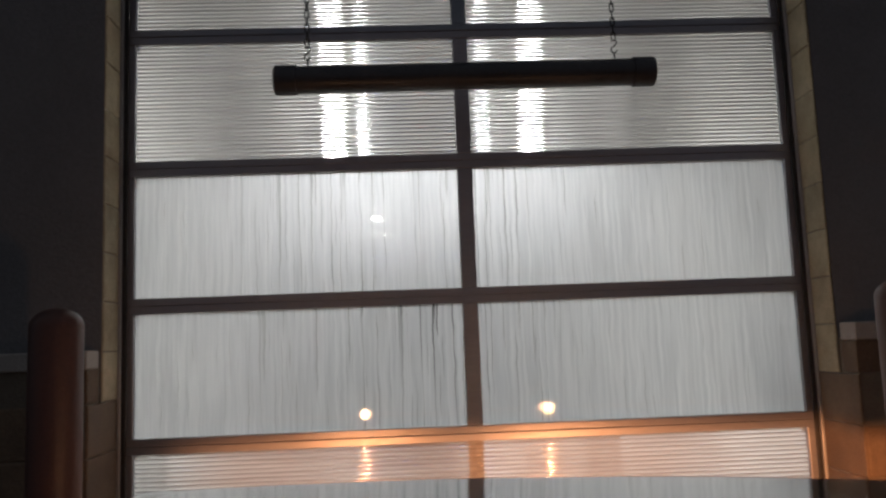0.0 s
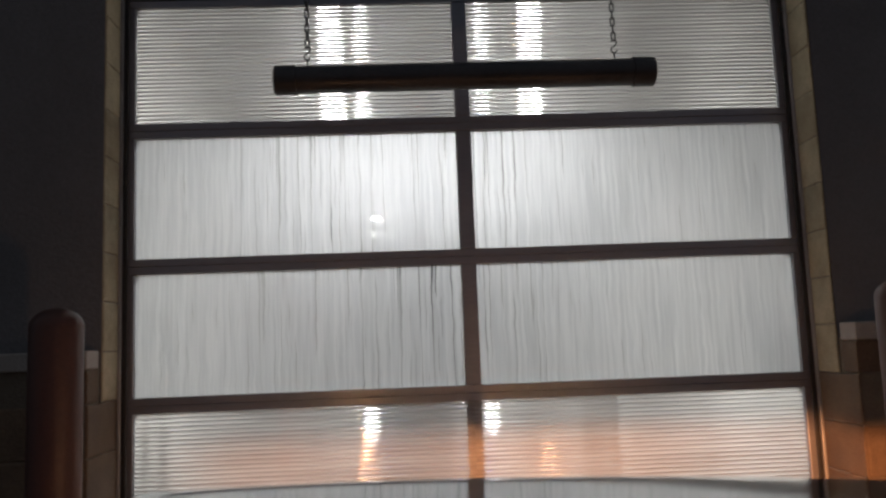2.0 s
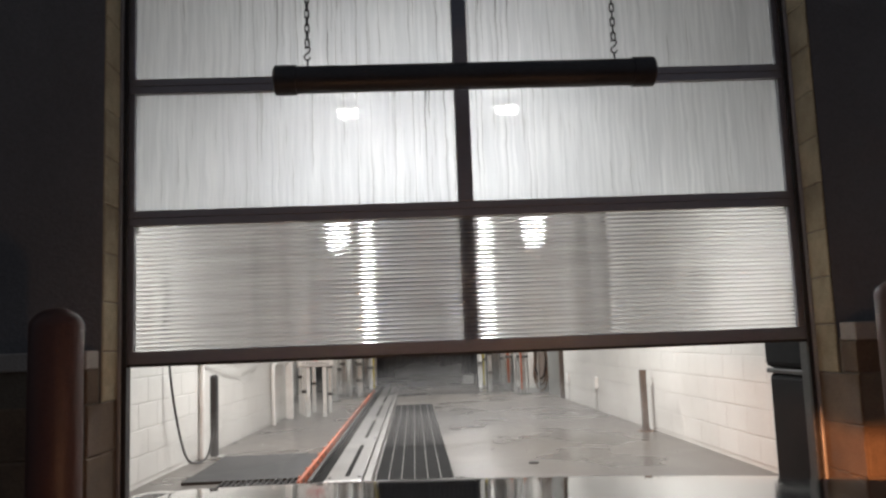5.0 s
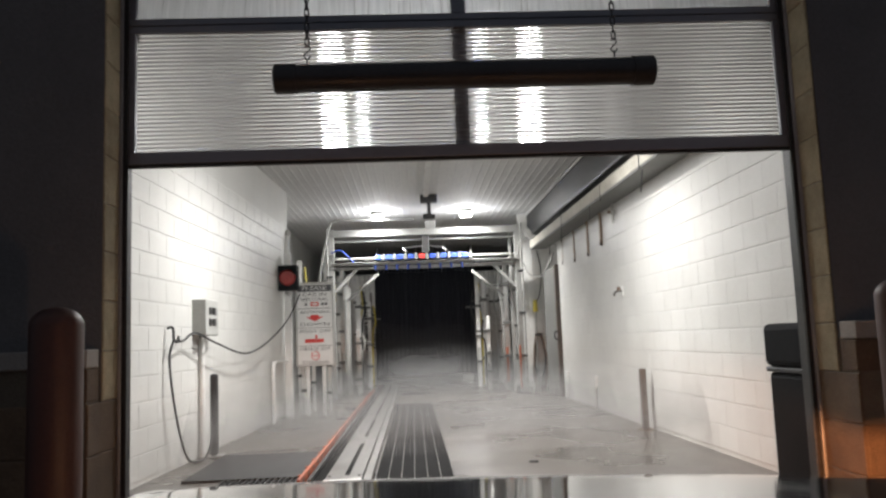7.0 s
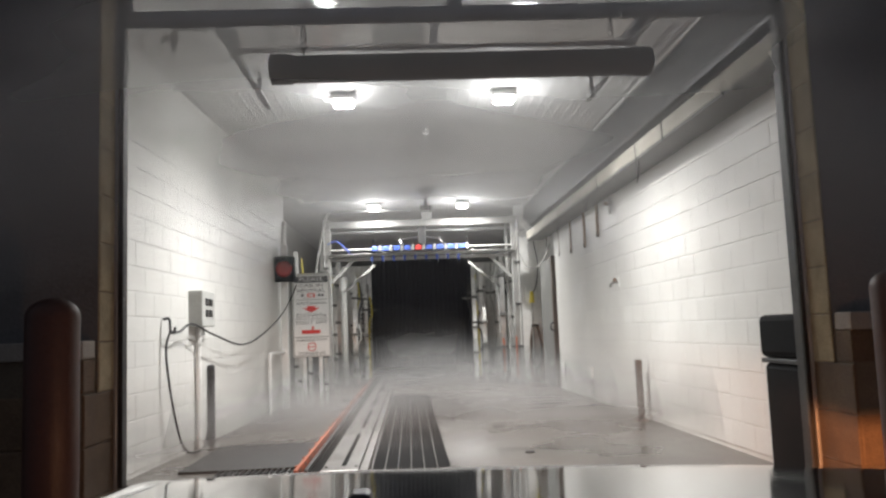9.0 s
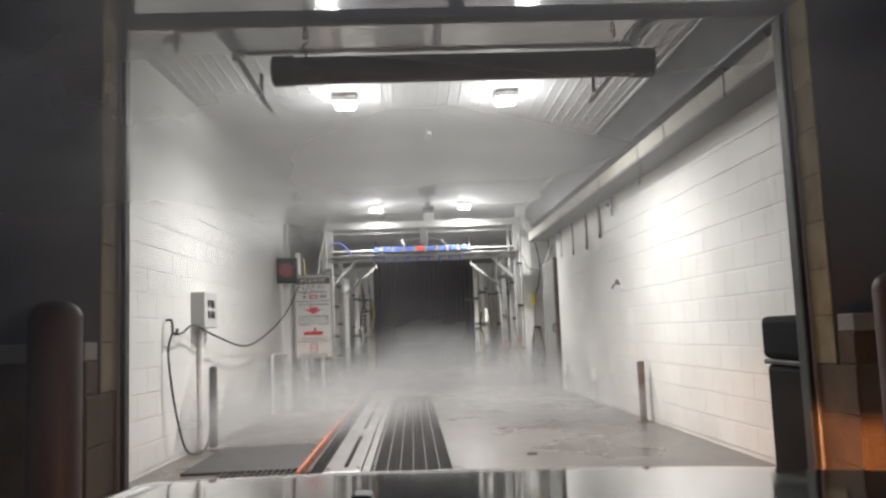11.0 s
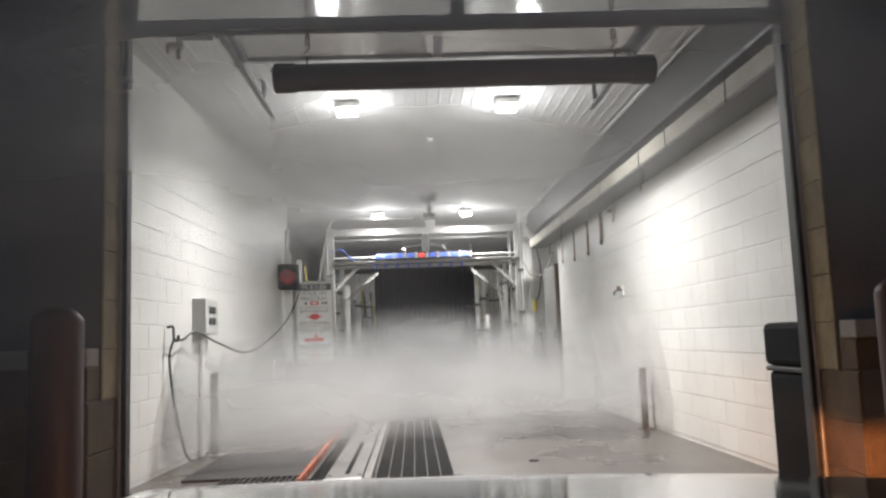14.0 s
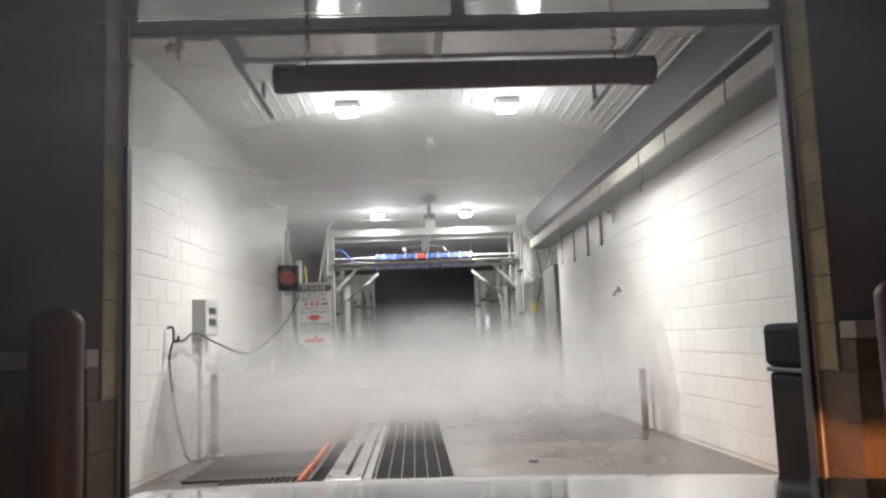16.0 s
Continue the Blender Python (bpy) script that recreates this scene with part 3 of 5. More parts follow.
for hx, hy, hz in HEADLIGHTS:
    lamp = part("headlight", boxm(hx - 0.12, hx + 0.12, hy - 0.10, hy - 0.03, hz - 0.06, hz + 0.07, bevel=0.01), M_CHROME, car, "lit warm headlight")
    part("shield", boxm(hx - 0.14, hx + 0.14, hy - 0.03, hy + 0.07, hz + 0.0035, hz + 0.009), M_BLACK_TRIM, lamp)
    part("lens", rodm((hx, hy + 0.072, hz + 0.042), (hx, hy + 0.076, hz + 0.042), 0.031, seg=20), M_BULB, lamp)

# ---- in front of the building ----
BAR_Y, BAR_Z = 3.1, 2.113
bar = thing("clearance_bar", "black plastic clearance bar hung on two chains", "clearance bar", m=pose(0.247, BAR_Y, BAR_Z))
part("pipe", rodm((-0.765, 0, 0), (0.765, 0, 0), 0.055, seg=32), M_BLACK_PIPE, bar, smooth=True)
for s in (-1, 1):
    bm = rod(bmesh.new(), (s * 0.682, 0, 0), (s * 0.765, 0, 0), 0.0605, seg=32)
    rod(bm, (s * 0.765, 0, 0), (s * 0.772, 0, 0), 0.0605, 0.05, seg=32)
    part("end_cap", bm, M_BLACK_PIPE, bar, smooth=True)


def link(bm, c, turn, r=0.0032, w=0.0085, h=0.019):
    ring = []
    for k in range(12):
        a = k * math.tau / 12
        x, z = w * math.cos(a), (h - w) * (1 if math.sin(a) > 0 else -1) + w * math.sin(a)
        ring.append((c[0] + (x if not turn else 0.25 * x), c[1] + (x if turn else 0.0), c[2] + z))
    return tube(bm, ring, r, 6, 1, True)


for cx in (-0.638, 0.613):
    hook = part("eye_bolt", rodm((cx, 0, 0.045), (cx, 0, 0.085), 0.004, seg=8), M_STEEL_DARK, bar)
    part("s_hook", tubem([(cx + 0.012, 0, 0.095), (cx + 0.004, 0, 0.082), (cx - 0.011, 0, 0.088), (cx - 0.010, 0, 0.103), (cx + 0.006, 0, 0.116), (cx + 0.011, 0, 0.130), (cx, 0, 0.139), (cx - 0.010, 0, 0.132)], 0.0034, 6, 4), M_STEEL_DARK, bar, smooth=True)
    z, k = 0.153, 0
    while z < 0.98:
        part("chain_link", link(bmesh.new(), (cx, 0, z), k % 2), M_STEEL_DARK, bar, smooth=True)
        z, k = z + 0.031, k + 1
for cx in (-0.638 + 0.247, 0.613 + 0.247):
    arm = thing("hanger_bracket", "dark steel bracket on the wall that carries a chain", "bracket", "chain brackets", pose(cx, WALL_OUT, BAR_Z + 0.99))
    part("arm", boxm(-0.02, 0.02, -0.28, 0, -0.02, 0.02, bevel=0.004), M_STEEL_DARK, arm)
    part("plate", boxm(-0.05, 0.05, -0.008, 0.004, -0.08, 0.08, bevel=0.002), M_STEEL_DARK, arm)


def dome(bm, r, z0, z1, zt, seg=36):
    prof = [(r, z0), (r, z1)] + [(r * math.cos(a), z1 + (zt - z1) * math.sin(a)) for a in (0.25, 0.5, 0.75, 1.0, 1.25, 1.5)]
    rings = [[bm.verts.new((p * math.cos(k * math.tau / seg), p * math.sin(k * math.tau / seg), z)) for k in range(seg)] for p, z in prof]
    for u, v in zip(rings, rings[1:]):
        for k in range(seg):
            bm.faces.new((u[k], u[(k + 1) % seg], v[(k + 1) % seg], v[k]))
    bm.faces.new(rings[-1])
    bm.faces.new(rings[0][::-1])
    return bm


bollard = thing("bollard", "red-brown sleeved steel bollard with a domed top beside the doorway", "bollard", "door bollards", pose(-1.212, 2.75, -0.004))
part("sleeve", dome(bmesh.new(), 0.087, 0.0, 1.15, 1.215), M_BOLLARD, bollard, smooth=True)
part("footing", rodm((0, 0, 0.0), (0, 0, 0.03), 0.16, 0.14, 28), M_JOINT_TAN, bollard)
copy_thing(bollard, pose(1.735, 2.75, -0.004))

# door frame on the reveal, and the door's tracks inside
for s, e in ((1, OPEN_L - 0.004), (-1, OPEN_R + 0.004)):
    jamb = thing("door_track", "galvanised steel door track and jamb angle", "door track", "door tracks", pose(e, 0, 0))
    x0, x1 = sorted((0.0, s * 0.016))
    part("jamb_angle", boxm(x0, x1, 3.440, 3.4645, 0, OPEN_TOP - 0.004, bevel=0.004), M_JAMB, jamb)
    part("weather_seal", boxm(*sorted((s * 0.0163, s * 0.036)), 3.452, 3.4635, 0, OPEN_TOP - 0.004, bevel=0.002), M_BLACK_RUBBER, jamb)
    x0, x1 = sorted((-s * 0.015, s * 0.004))
    part("vertical_track", boxm(x0, x1, 3.53, 3.60, 0.02, TURN_Z, bevel=0.003), M_STEEL_DARK, jamb)
    bend = [(0, DOOR_Y + 0.05 + (TURN_R - 0.05) * (1 - math.cos(a)), TURN_Z + (TURN_R - 0.05) * math.sin(a) + 0.0) for a in [k * math.pi / 16 for k in range(9)]]
    bm = bmesh.new()
    for p, q in zip(bend, bend[1:]):
        d = Vector(q) - Vector(p)
        box(bm, -0.010, 0.010, -0.03, 0.03, 0, d.length + 0.004, m=Matrix.Translation(p) @ pose(0, 0, 0, -math.degrees(math.atan2(d.y, d.z))))
    part("bend", bm, M_GALV, jamb)
    z = TURN_Z + TURN_R - 0.05
    part("horizontal_track", boxm(-0.012, 0.012, DOOR_Y + TURN_R, 7.25, z - 0.035, z + 0.035, bevel=0.003), M_STEEL_DARK, jamb)
    part("track_lip", boxm(*sorted((s * 0.002, s * 0.045)), DOOR_Y + TURN_R, 7.25, z - 0.045, z - 0.037, bevel=0.002), M_STEEL_DARK, jamb)
    part("track_angle", boxm(*sorted((-s * 0.055, -s * 0.004)), 4.6, 7.30, z + 0.037, z + 0.045, bevel=0.002), M_STEEL_DARK, jamb)
    for y in (5.5, 7.05):
        part("hanger", boxm(-0.045, -0.012, y - 0.018, y + 0.018, z, CEIL + 0.01, bevel=0.002), M_STEEL_DARK, jamb)
# ---- lamps, ceiling and services ----
for lx, ly in LAMPS:
    lamp = thing("ceiling_flood_lamp", "square ceiling flood lamp, lit cold white", "ceiling lamp", "tunnel lamps", pose(lx, ly, CEIL - 0.022))
    part("housing", boxm(-0.115, 0.115, -0.10, 0.10, -0.055, 0.0, bevel=0.012), M_WHITE_PAINT, lamp)
    part("lens", boxm(-0.10, 0.10, -0.08, 0.08, -0.112, -0.056, bevel=0.025), M_LED, lamp)

conduit = thing("ceiling_channel", "white steel channel hung under the ceiling", "channel", m=pose(0.27, 0, 0))
part("channel", boxm(-0.04, 0.04, 9.1, 12.6, CEIL - 0.10, CEIL - 0.03, bevel=0.006), M_WHITE_PAINT, conduit)
for y in (9.3, 11.0, 12.4):
    part("clip", boxm(-0.05, 0.05, y - 0.02, y + 0.02, CEIL - 0.034, CEIL + 0.002, bevel=0.002), M_GALV, conduit)
jb = thing("junction_box", "dark ceiling junction box with a short bracket", "junction box", m=pose(0.32, 12.95, CEIL))
part("body", boxm(-0.14, 0.14, -0.1, 0.1, -0.13, -0.01, bevel=0.01), M_STEEL_DARK, jb)
part("arm", boxm(-0.03, 0.03, -0.03, 0.03, -0.34, -0.13, bevel=0.006), M_STEEL_DARK, jb)
part("head", boxm(-0.10, 0.10, -0.06, 0.06, -0.40, -0.33, bevel=0.01), M_STEEL_DARK, jb)
tray = thing("service_trough", "long pale metal service trough along the block wall", "trough", m=RIGHT_WALL)
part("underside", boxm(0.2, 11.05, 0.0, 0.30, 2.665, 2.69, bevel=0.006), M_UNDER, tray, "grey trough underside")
part("front_face", boxm(0.2, 11.05, 0.285, 0.305, 2.69, 2.83, bevel=0.004), M_CREAM, tray, "stained pale front strip")
# this dark box puts the shadow band above the trough into shape and colour
part("upper_shade_box", boxm(0.2, 11.6, 0.02, 0.26, 2.95, 3.40, bevel=0.03), M_STEEL_DARK, tray, "dark box standing in for the shade above the trough")
part("edge_trim", boxm(0.2, 13.2, 0.26, 0.285, 3.385, 3.41, bevel=0.004), M_WHITE_PAINT, tray)
rng = random.Random(5)
for k in range(9):
    x = 1.9 + k * 1.05 + rng.uniform(-0.15, 0.15)
    part("strap", boxm(-0.008, 0.008, 0.300, 0.311, 2.66, 2.84 + rng.uniform(0, 0.05), bevel=0.002, m=Matrix.Translation((x, 0, 0)) @ pose(0, 0, 0, 0, rng.uniform(-28, 5))), M_BLACK_RUBBER, tray)
part("end_plate", boxm(-0.02, 0.02, -0.06, 0.06, 0, 0.48, bevel=0.01, m=Matrix.Translation((11.08, 0.06, 2.68)) @ pose(0, 0, 0, -40)), M_WHITE_PAINT, tray)

pipe = thing("ceiling_pipe", "grey drop pipe with a valve near the door track", "pipe", m=pose(-1.62, 5.55, CEIL))
part("drop", rodm((0, 0, 0), (0, 0, -0.34), 0.018), M_GREY_PVC, pipe, smooth=True)
part("branch", rodm((0, 0, -0.18), (0.24, 0.02, -0.18), 0.016), M_GREY_PVC, pipe, smooth=True)
valve = part("valve", rodm((-0.07, 0, -0.24), (0.03, 0, -0.24), 0.03), M_GREY_PVC, pipe, smooth=True)
part("lever", boxm(-0.085, -0.07, -0.012, 0.012, -0.29, -0.22, bevel=0.003), M_RUST, valve)

# ---- along the right wall ----
part_wall = thing("partition", "grey-white partition of upright boards beside the arch", "partition", m=pose(2.12, 15.285, 0))
for k in range(6):
    part("board", boxm(k * 0.128, k * 0.128 + 0.122, -0.014 - 0.006 * (k % 2), 0.0, 0.0, 3.3, bevel=0.005), M_WALL_PANEL, part_wall)
part("kick_board", boxm(0, 0.76, -0.03, -0.021, 0.0, 0.10, bevel=0.004), M_GREY_PVC, part_wall)
tank = thing("spray_tank", "yellow-topped spray bottle on a pipe at the partition", "bottle", m=pose(2.36, 15.2, 0))
part("pipe", rodm((0, 0, 0), (0, 0, 1.55), 0.02), M_GREY_PVC, tank, smooth=True)
part("bottle", rodm((0, 0, 1.52), (0, 0, 1.74), 0.05, 0.035, 16), M_YELLOW, tank, "dull yellow plastic bottle", smooth=True)
part("line", tubem([(0.02, 0, 1.7), (0.1, -0.03, 1.9), (0.14, -0.02, 2.3), (0.08, 0, 2.7)], 0.01), M_BLACK_RUBBER, tank, smooth=True)

bin_ = thing("trash_bin", "black plastic trash bin with a hooded lid by the wall", "trash bin", m=pose(2.27, 4.24, 0))
part("body", boxm(-0.25, 0.25, -0.27, 0.27, 0.0, 0.80, bevel=0.03), M_BIN, bin_)
part("hood", boxm(-0.265, 0.265, -0.285, 0.285, 0.83, 1.07, bevel=0.035), M_BIN, bin_)
part("rim", boxm(-0.258, 0.258, -0.278, 0.278, 0.80, 0.828, bevel=0.008), M_STEEL_DARK, bin_, "dark rim under the hood")
part("flap", boxm(-0.16, 0.16, -0.291, -0.283, 0.86, 1.01, bevel=0.003), M_BLACK_RUBBER, bin_)

post = thing("guard_post", "short rusty square guard post by the wall", "post", m=pose(2.47, 8.62, 0))
part("tube", boxm(-0.032, 0.032, -0.032, 0.032, 0.004, 0.655, bevel=0.006), M_POST, post)
part("foot", boxm(-0.07, 0.07, -0.07, 0.07, 0.0, 0.01, bevel=0.002), M_RUST, post)

tap = thing("hose_tap", "small brass hose tap on the block wall", "tap", m=pose(2.575, 9.6, 1.56))
part("plate", boxm(-0.012, 0.004, -0.05, 0.05, -0.06, 0.06, bevel=0.003), M_WHITE_PAINT, tap)
part("spout", tubem([(0, 0, 0), (-0.06, 0, 0), (-0.10, 0, -0.02), (-0.11, 0, -0.06)], 0.014), M_STEEL_WET, tap, smooth=True)
part("handle", rodm((-0.05, 0, 0.012), (-0.05, 0, 0.05), 0.022), M_RUST, tap, smooth=True)

for y, drop in ((10.45, 0.40), (11.25, 0.46), (12.2, 0.45), (13.15, 0.40)):
    w = thing("wall_strip", "weathered rusty strap hanging below the trough", "strap", "hanging straps", pose(2.555, y, 2.665))
    part("strip", boxm(-0.012, 0.012, -0.035, 0.035, -drop, 0, bevel=0.003), M_WOOD if y < 13 else M_CREAM, w)
    part("edge", boxm(-0.017, -0.012, -0.038, -0.020, -drop * 0.97, -0.02, bevel=0.001), M_CREAM, w)
    part("hook", boxm(-0.020, 0.014, -0.022, 0.022, -drop - 0.04, -drop + 0.03, bevel=0.004), M_POST, w)
v = thing("pipe_valve", "small grey pipe valve under the trough", "valve", m=pose(2.54, 9.72, 2.62))
part("stem", rodm((0, 0, 0.05), (0, 0, -0.20), 0.017), M_GREY_PVC, v, smooth=True)
part("body", rodm((0, -0.06, -0.06), (0, 0.06, -0.06), 0.026), M_GREY_PVC, v, smooth=True)
part("knob", rodm((-0.06, 0, -0.06), (0, 0, -0.06), 0.02), M_RUST, v, smooth=True)
for y, z in ((11.25, 0.36), (13.2, 0.34)):
    o = thing("outlet_box", "white outlet box with a conduit to the floor", "outlet", "wall outlets", pose(2.555, y, 0))
    part("box", boxm(-0.035, 0.02, -0.08, 0.08, z - 0.06, z + 0.10, bevel=0.008), M_WHITE_PAINT, o)
    part("conduit", rodm((-0.01, 0, 0), (-0.01, 0, z - 0.05), 0.013), M_GREY_PVC, o, smooth=True)
kn = thing("door_handle_post", "rusty brown doorway frame post with a handle", "door frame", m=pose(2.53, 13.68, 0))
part("post", boxm(-0.05, 0.05, -0.05, 0.05, 0, 2.28, bevel=0.006), M_POST, kn)
part("handle", tubem([(-0.05, -0.05, 0.98), (-0.10, -0.07, 1.0), (-0.10, -0.07, 1.10), (-0.05, -0.05, 1.12)], 0.012), M_STEEL_DARK, kn, smooth=True)
part("leaf", boxm(-0.04, 0.3, 0.06, 1.2, 0.01, 2.25, bevel=0.004), M_UNDER, kn, "grey doorway leaf")

hose = thing("hose_coil", "red-brown hose coiled on a hook at the partition", "hose", m=pose(2.40, 15.27, 0))
for k, (w, h, c) in enumerate(((0.13, 0.47, 0.62), (0.11, 0.42, 0.68), (0.15, 0.53, 0.57))):
    part("coil", tubem([(w * math.cos(a) * (0.75 if math.sin(a) > 0 else 1), -0.03 - 0.02 * k, c + h * math.sin(a)) for a in [j * math.tau / 14 for j in range(14)]], 0.017, 8, 3, True), M_RUST if k != 1 else M_BLACK_RUBBER, hose, smooth=True)
part("hook", boxm(-0.07, 0.07, -0.10, 0.03, 1.06, 1.10, bevel=0.006), M_STEEL_DARK, hose)

# ---- along the left wall ----
cb = thing("control_box", "grey wall control box with two dark switches", "control box", m=pose(-2.02, 8.0, 0))
part("body", boxm(-0.16, 0.02, -0.24, 0.24, 1.18, 1.53, bevel=0.01), M_GREY_PVC, cb)
for z in (1.42, 1.31):
    part("switch", boxm(0.018, 0.032, -0.13, -0.03, z - 0.035, z + 0.035, bevel=0.004), M_STEEL_DARK, cb)
    part("switch", boxm(0.018, 0.032, 0.02, 0.12, z - 0.035, z + 0.035, bevel=0.004), M_STEEL_DARK, cb)
part("conduit", rodm((-0.07, -0.05, 0), (-0.07, -0.05, 1.19), 0.026), M_WHITE_PAINT, cb, smooth=True)

guard = thing("rubber_post", "flat black rubber post standing at the wall", "post", m=pose(-1.99, 8.02, 0))
bm = bmesh.new()
box(bm, -0.035, 0.035, -0.05, 0.05, 0.0, 0.80, bevel=0.025)
part("post", bm, M_BLACK_RUBBER, guard)
part("foot", boxm(-0.09, 0.09, -0.09, 0.09, 0, 0.012, bevel=0.003), M_GALV, guard)

cable = thing("signal_cable", "black cable looped over a wall hook", "cable")
part("loop", tubem([(-2.10, 7.05, 1.13), (-2.12, 7.0, 0.95), (-2.08, 7.05, 0.5), (-2.05, 7.25, 0.12), (-2.03, 7.55, 0.018), (-2.0, 7.8, 0.05), (-1.98, 7.9, 0.25)], 0.0105, 8, 8), M_BLACK_RUBBER, cable, smooth=True)
part("run", tubem([(-2.10, 7.05, 1.13), (-2.06, 7.2, 1.13), (-2.03, 7.5, 1.20), (-1.98, 8.1, 1.10), (-1.92, 9.2, 0.98), (-1.86, 10.3, 1.12), (-1.75, 11.2, 1.42), (-1.66, 11.75, 1.80)], 0.0105, 8, 8), M_BLACK_RUBBER, cable, smooth=True)
part("hook", tubem([(-2.15, 7.03, 1.24), (-2.10, 7.03, 1.24), (-2.09, 7.03, 1.14), (-2.06, 7.03, 1.12), (-2.05, 7.03, 1.17)], 0.012), M_STEEL_DARK, cable, smooth=True)

sp = thing("signal_light", "black signal box with an unlit red lens on a steel post", "signal light", m=pose(-1.86, 11.8, 0))
part("post", boxm(-0.05, 0.05, 0.10, 0.2, 0, 2.42, bevel=0.006), M_WHITE_PAINT, sp)
part("box", boxm(-0.115, 0.175, -0.10, 0.10, 1.86, 2.23, bevel=0.015), M_BIN, sp)
part("housing", boxm(-0.205, -0.118, -0.07, 0.10, 1.87, 2.22, bevel=0.012), M_GREY_PVC, sp, "pale grey side housing")
part("lens", rodm((0.03, -0.10, 2.045), (0.03, -0.125, 2.045), 0.12, 0.10, 28), M_RED_LENS, sp, "unlit red lens", smooth=True)
bm = bmesh.new()
for k in range(10):
    a0, a1 = radians(20 + 14 * k), radians(34 + 14 * k)
    box(bm, -0.014, 0.014, -0.20, -0.10, 0.118, 0.124, m=Matrix.Translation((0.03, 0, 2.045)) @ pose(0, 0, 0, 0, 90 - math.degrees((a0 + a1) / 2)))
part("visor", bm, M_BIN, sp)


def text_mesh(body, size, wide=1.0):
    c = bpy.data.curves.new("text", "FONT")
    c.body, c.size, c.align_x, c.align_y, c.extrude = body, size, "CENTER", "CENTER", 0.0012
    c.space_character = 1.05
    ob = bpy.data.objects.new("text", c)
    me = bpy.data.meshes.new_from_object(ob)
    bpy.data.objects.remove(ob)
    me.transform(Matrix.Diagonal((wide, 1, 1, 1)))
    return me


def letters(body, size, wide):
    """One mesh for each letter of a line of text."""
    whole = bmesh.new()
    whole.from_mesh(text_mesh(body, size, wide))
    bmesh.ops.remove_doubles(whole, verts=whole.verts[:], dist=1e-6)
    left, out = set(whole.verts), []
    while left:
        seen, todo = set(), [min(left, key=lambda v: v.co.x)]
        while todo:
            v = todo.pop()
            if v not in seen:
                seen.add(v)
                todo += [e.other_vert(v) for e in v.link_edges]
        left -= seen
        one = bmesh.new()
        copy = {v: one.verts.new(v.co) for v in seen}
        for f in {f for v in seen for f in v.link_faces}:
            one.faces.new([copy[v] for v in f.verts])
        me = bpy.data.meshes.new("letter")
        one.to_mesh(me)
        one.free()
        out.append(me)
    whole.free()
    return out


sign = thing("rule_sign", "tall white sign board with dark lettering and red pictures", "sign", m=pose(-1.475, 12.0, 0))
SW, S0, S1 = 0.272, 0.745, 1.975
part("board", boxm(-SW, SW, -0.012, 0.012, S0, S1, bevel=0.004), M_SIGN, sign)
for x in (-SW, SW):
    part("edge_frame", boxm(x - 0.012, x + 0.012, -0.018, 0.018, S0 - 0.01, S1 + 0.01, bevel=0.003), M_GREY_PVC, sign)
for z in (S0, S1):
    part("edge_frame", boxm(-SW, SW, -0.018, 0.018, z - 0.012, z + 0.012, bevel=0.003), M_GREY_PVC, sign)
part("header", boxm(-SW + 0.02, SW - 0.02, -0.0165, -0.0125, 1.845, 1.945), M_INK, sign, "dark header band")
for body, z, size, wide, mat in (("PLEASE", 1.895, 0.085, 1.15, M_SIGN), ("CAR IN", 1.80, 0.07, 1.3, M_INK), ("NEUTRAL", 1.725, 0.07, 1.15, M_INK), ("ANTENNA", 1.535, 0.06, 1.3, M_INK), ("DOWN", 1.35, 0.075, 1.5, M_INK),
                                 ("FOOT OFF", 1.245, 0.068, 1.2, M_INK), ("HANDS OFF", 0.985, 0.058, 1.2, M_INK), ("STEERING", 0.785, 0.065, 1.15, M_INK)):
    for me in letters(body, size, wide * 1.16):
        me.materials.append(mat)
        ob = new("letter", me)
        ob.parent, ob.matrix_basis = sign, pose(0, -0.0185 if body == "PLEASE" else -0.0145, z, 90)
for z in (1.59, 1.30, 1.03):
    part("rule", boxm(-SW + 0.02, SW - 0.02, -0.0145, -0.0125, z - 0.004, z + 0.004), M_INK, sign)
part("gear_mark", boxm(-0.06, 0.06, -0.0155, -0.0125, 1.625, 1.685, bevel=0.001), M_RED, sign)
part("gear_window", boxm(-0.035, 0.035, -0.0175, -0.0158, 1.64, 1.67), M_SIGN, sign)
for x in (-0.13, 0.12, 0.17):
    part("gear_bar", boxm(x - 0.018, x + 0.018, -0.0145, -0.0125, 1.635, 1.675), M_INK, sign)
bm = bmesh.new()
f = [bm.verts.new((x, -0.015, z)) for x, z in ((-0.13, 1.465), (0.0, 1.395), (0.13, 1.465), (0.06, 1.465), (0.06, 1.495), (-0.06, 1.495), (-0.06, 1.465))]
bm.faces.new(f)
r = bmesh.ops.extrude_face_region(bm, geom=bm.faces[:])
bmesh.ops.translate(bm, verts=[q for q in r["geom"] if isinstance(q, bmesh.types.BMVert)], vec=(0, 0.0025, 0))
part("arrow", bm, M_RED, sign, "red downward arrow")
part("pedal", boxm(-0.15, 0.13, -0.0155, -0.0125, 1.08, 1.135, bevel=0.001), M_RED, sign, "red pedal picture")
part("pedal_arm", boxm(0.0, 0.035, -0.0155, -0.0125, 1.14, 1.19), M_RED, sign)
part("wheel_mark", tubem([(0.06 * math.cos(a), -0.0135, 0.885 + 0.06 * math.sin(a)) for a in [k * math.tau / 12 for k in range(12)]], 0.006, 6, 2, True), M_RED, sign)
part("wheel_bar", boxm(-0.05, 0.05, -0.0155, -0.0125, 0.879, 0.891), M_RED, sign)
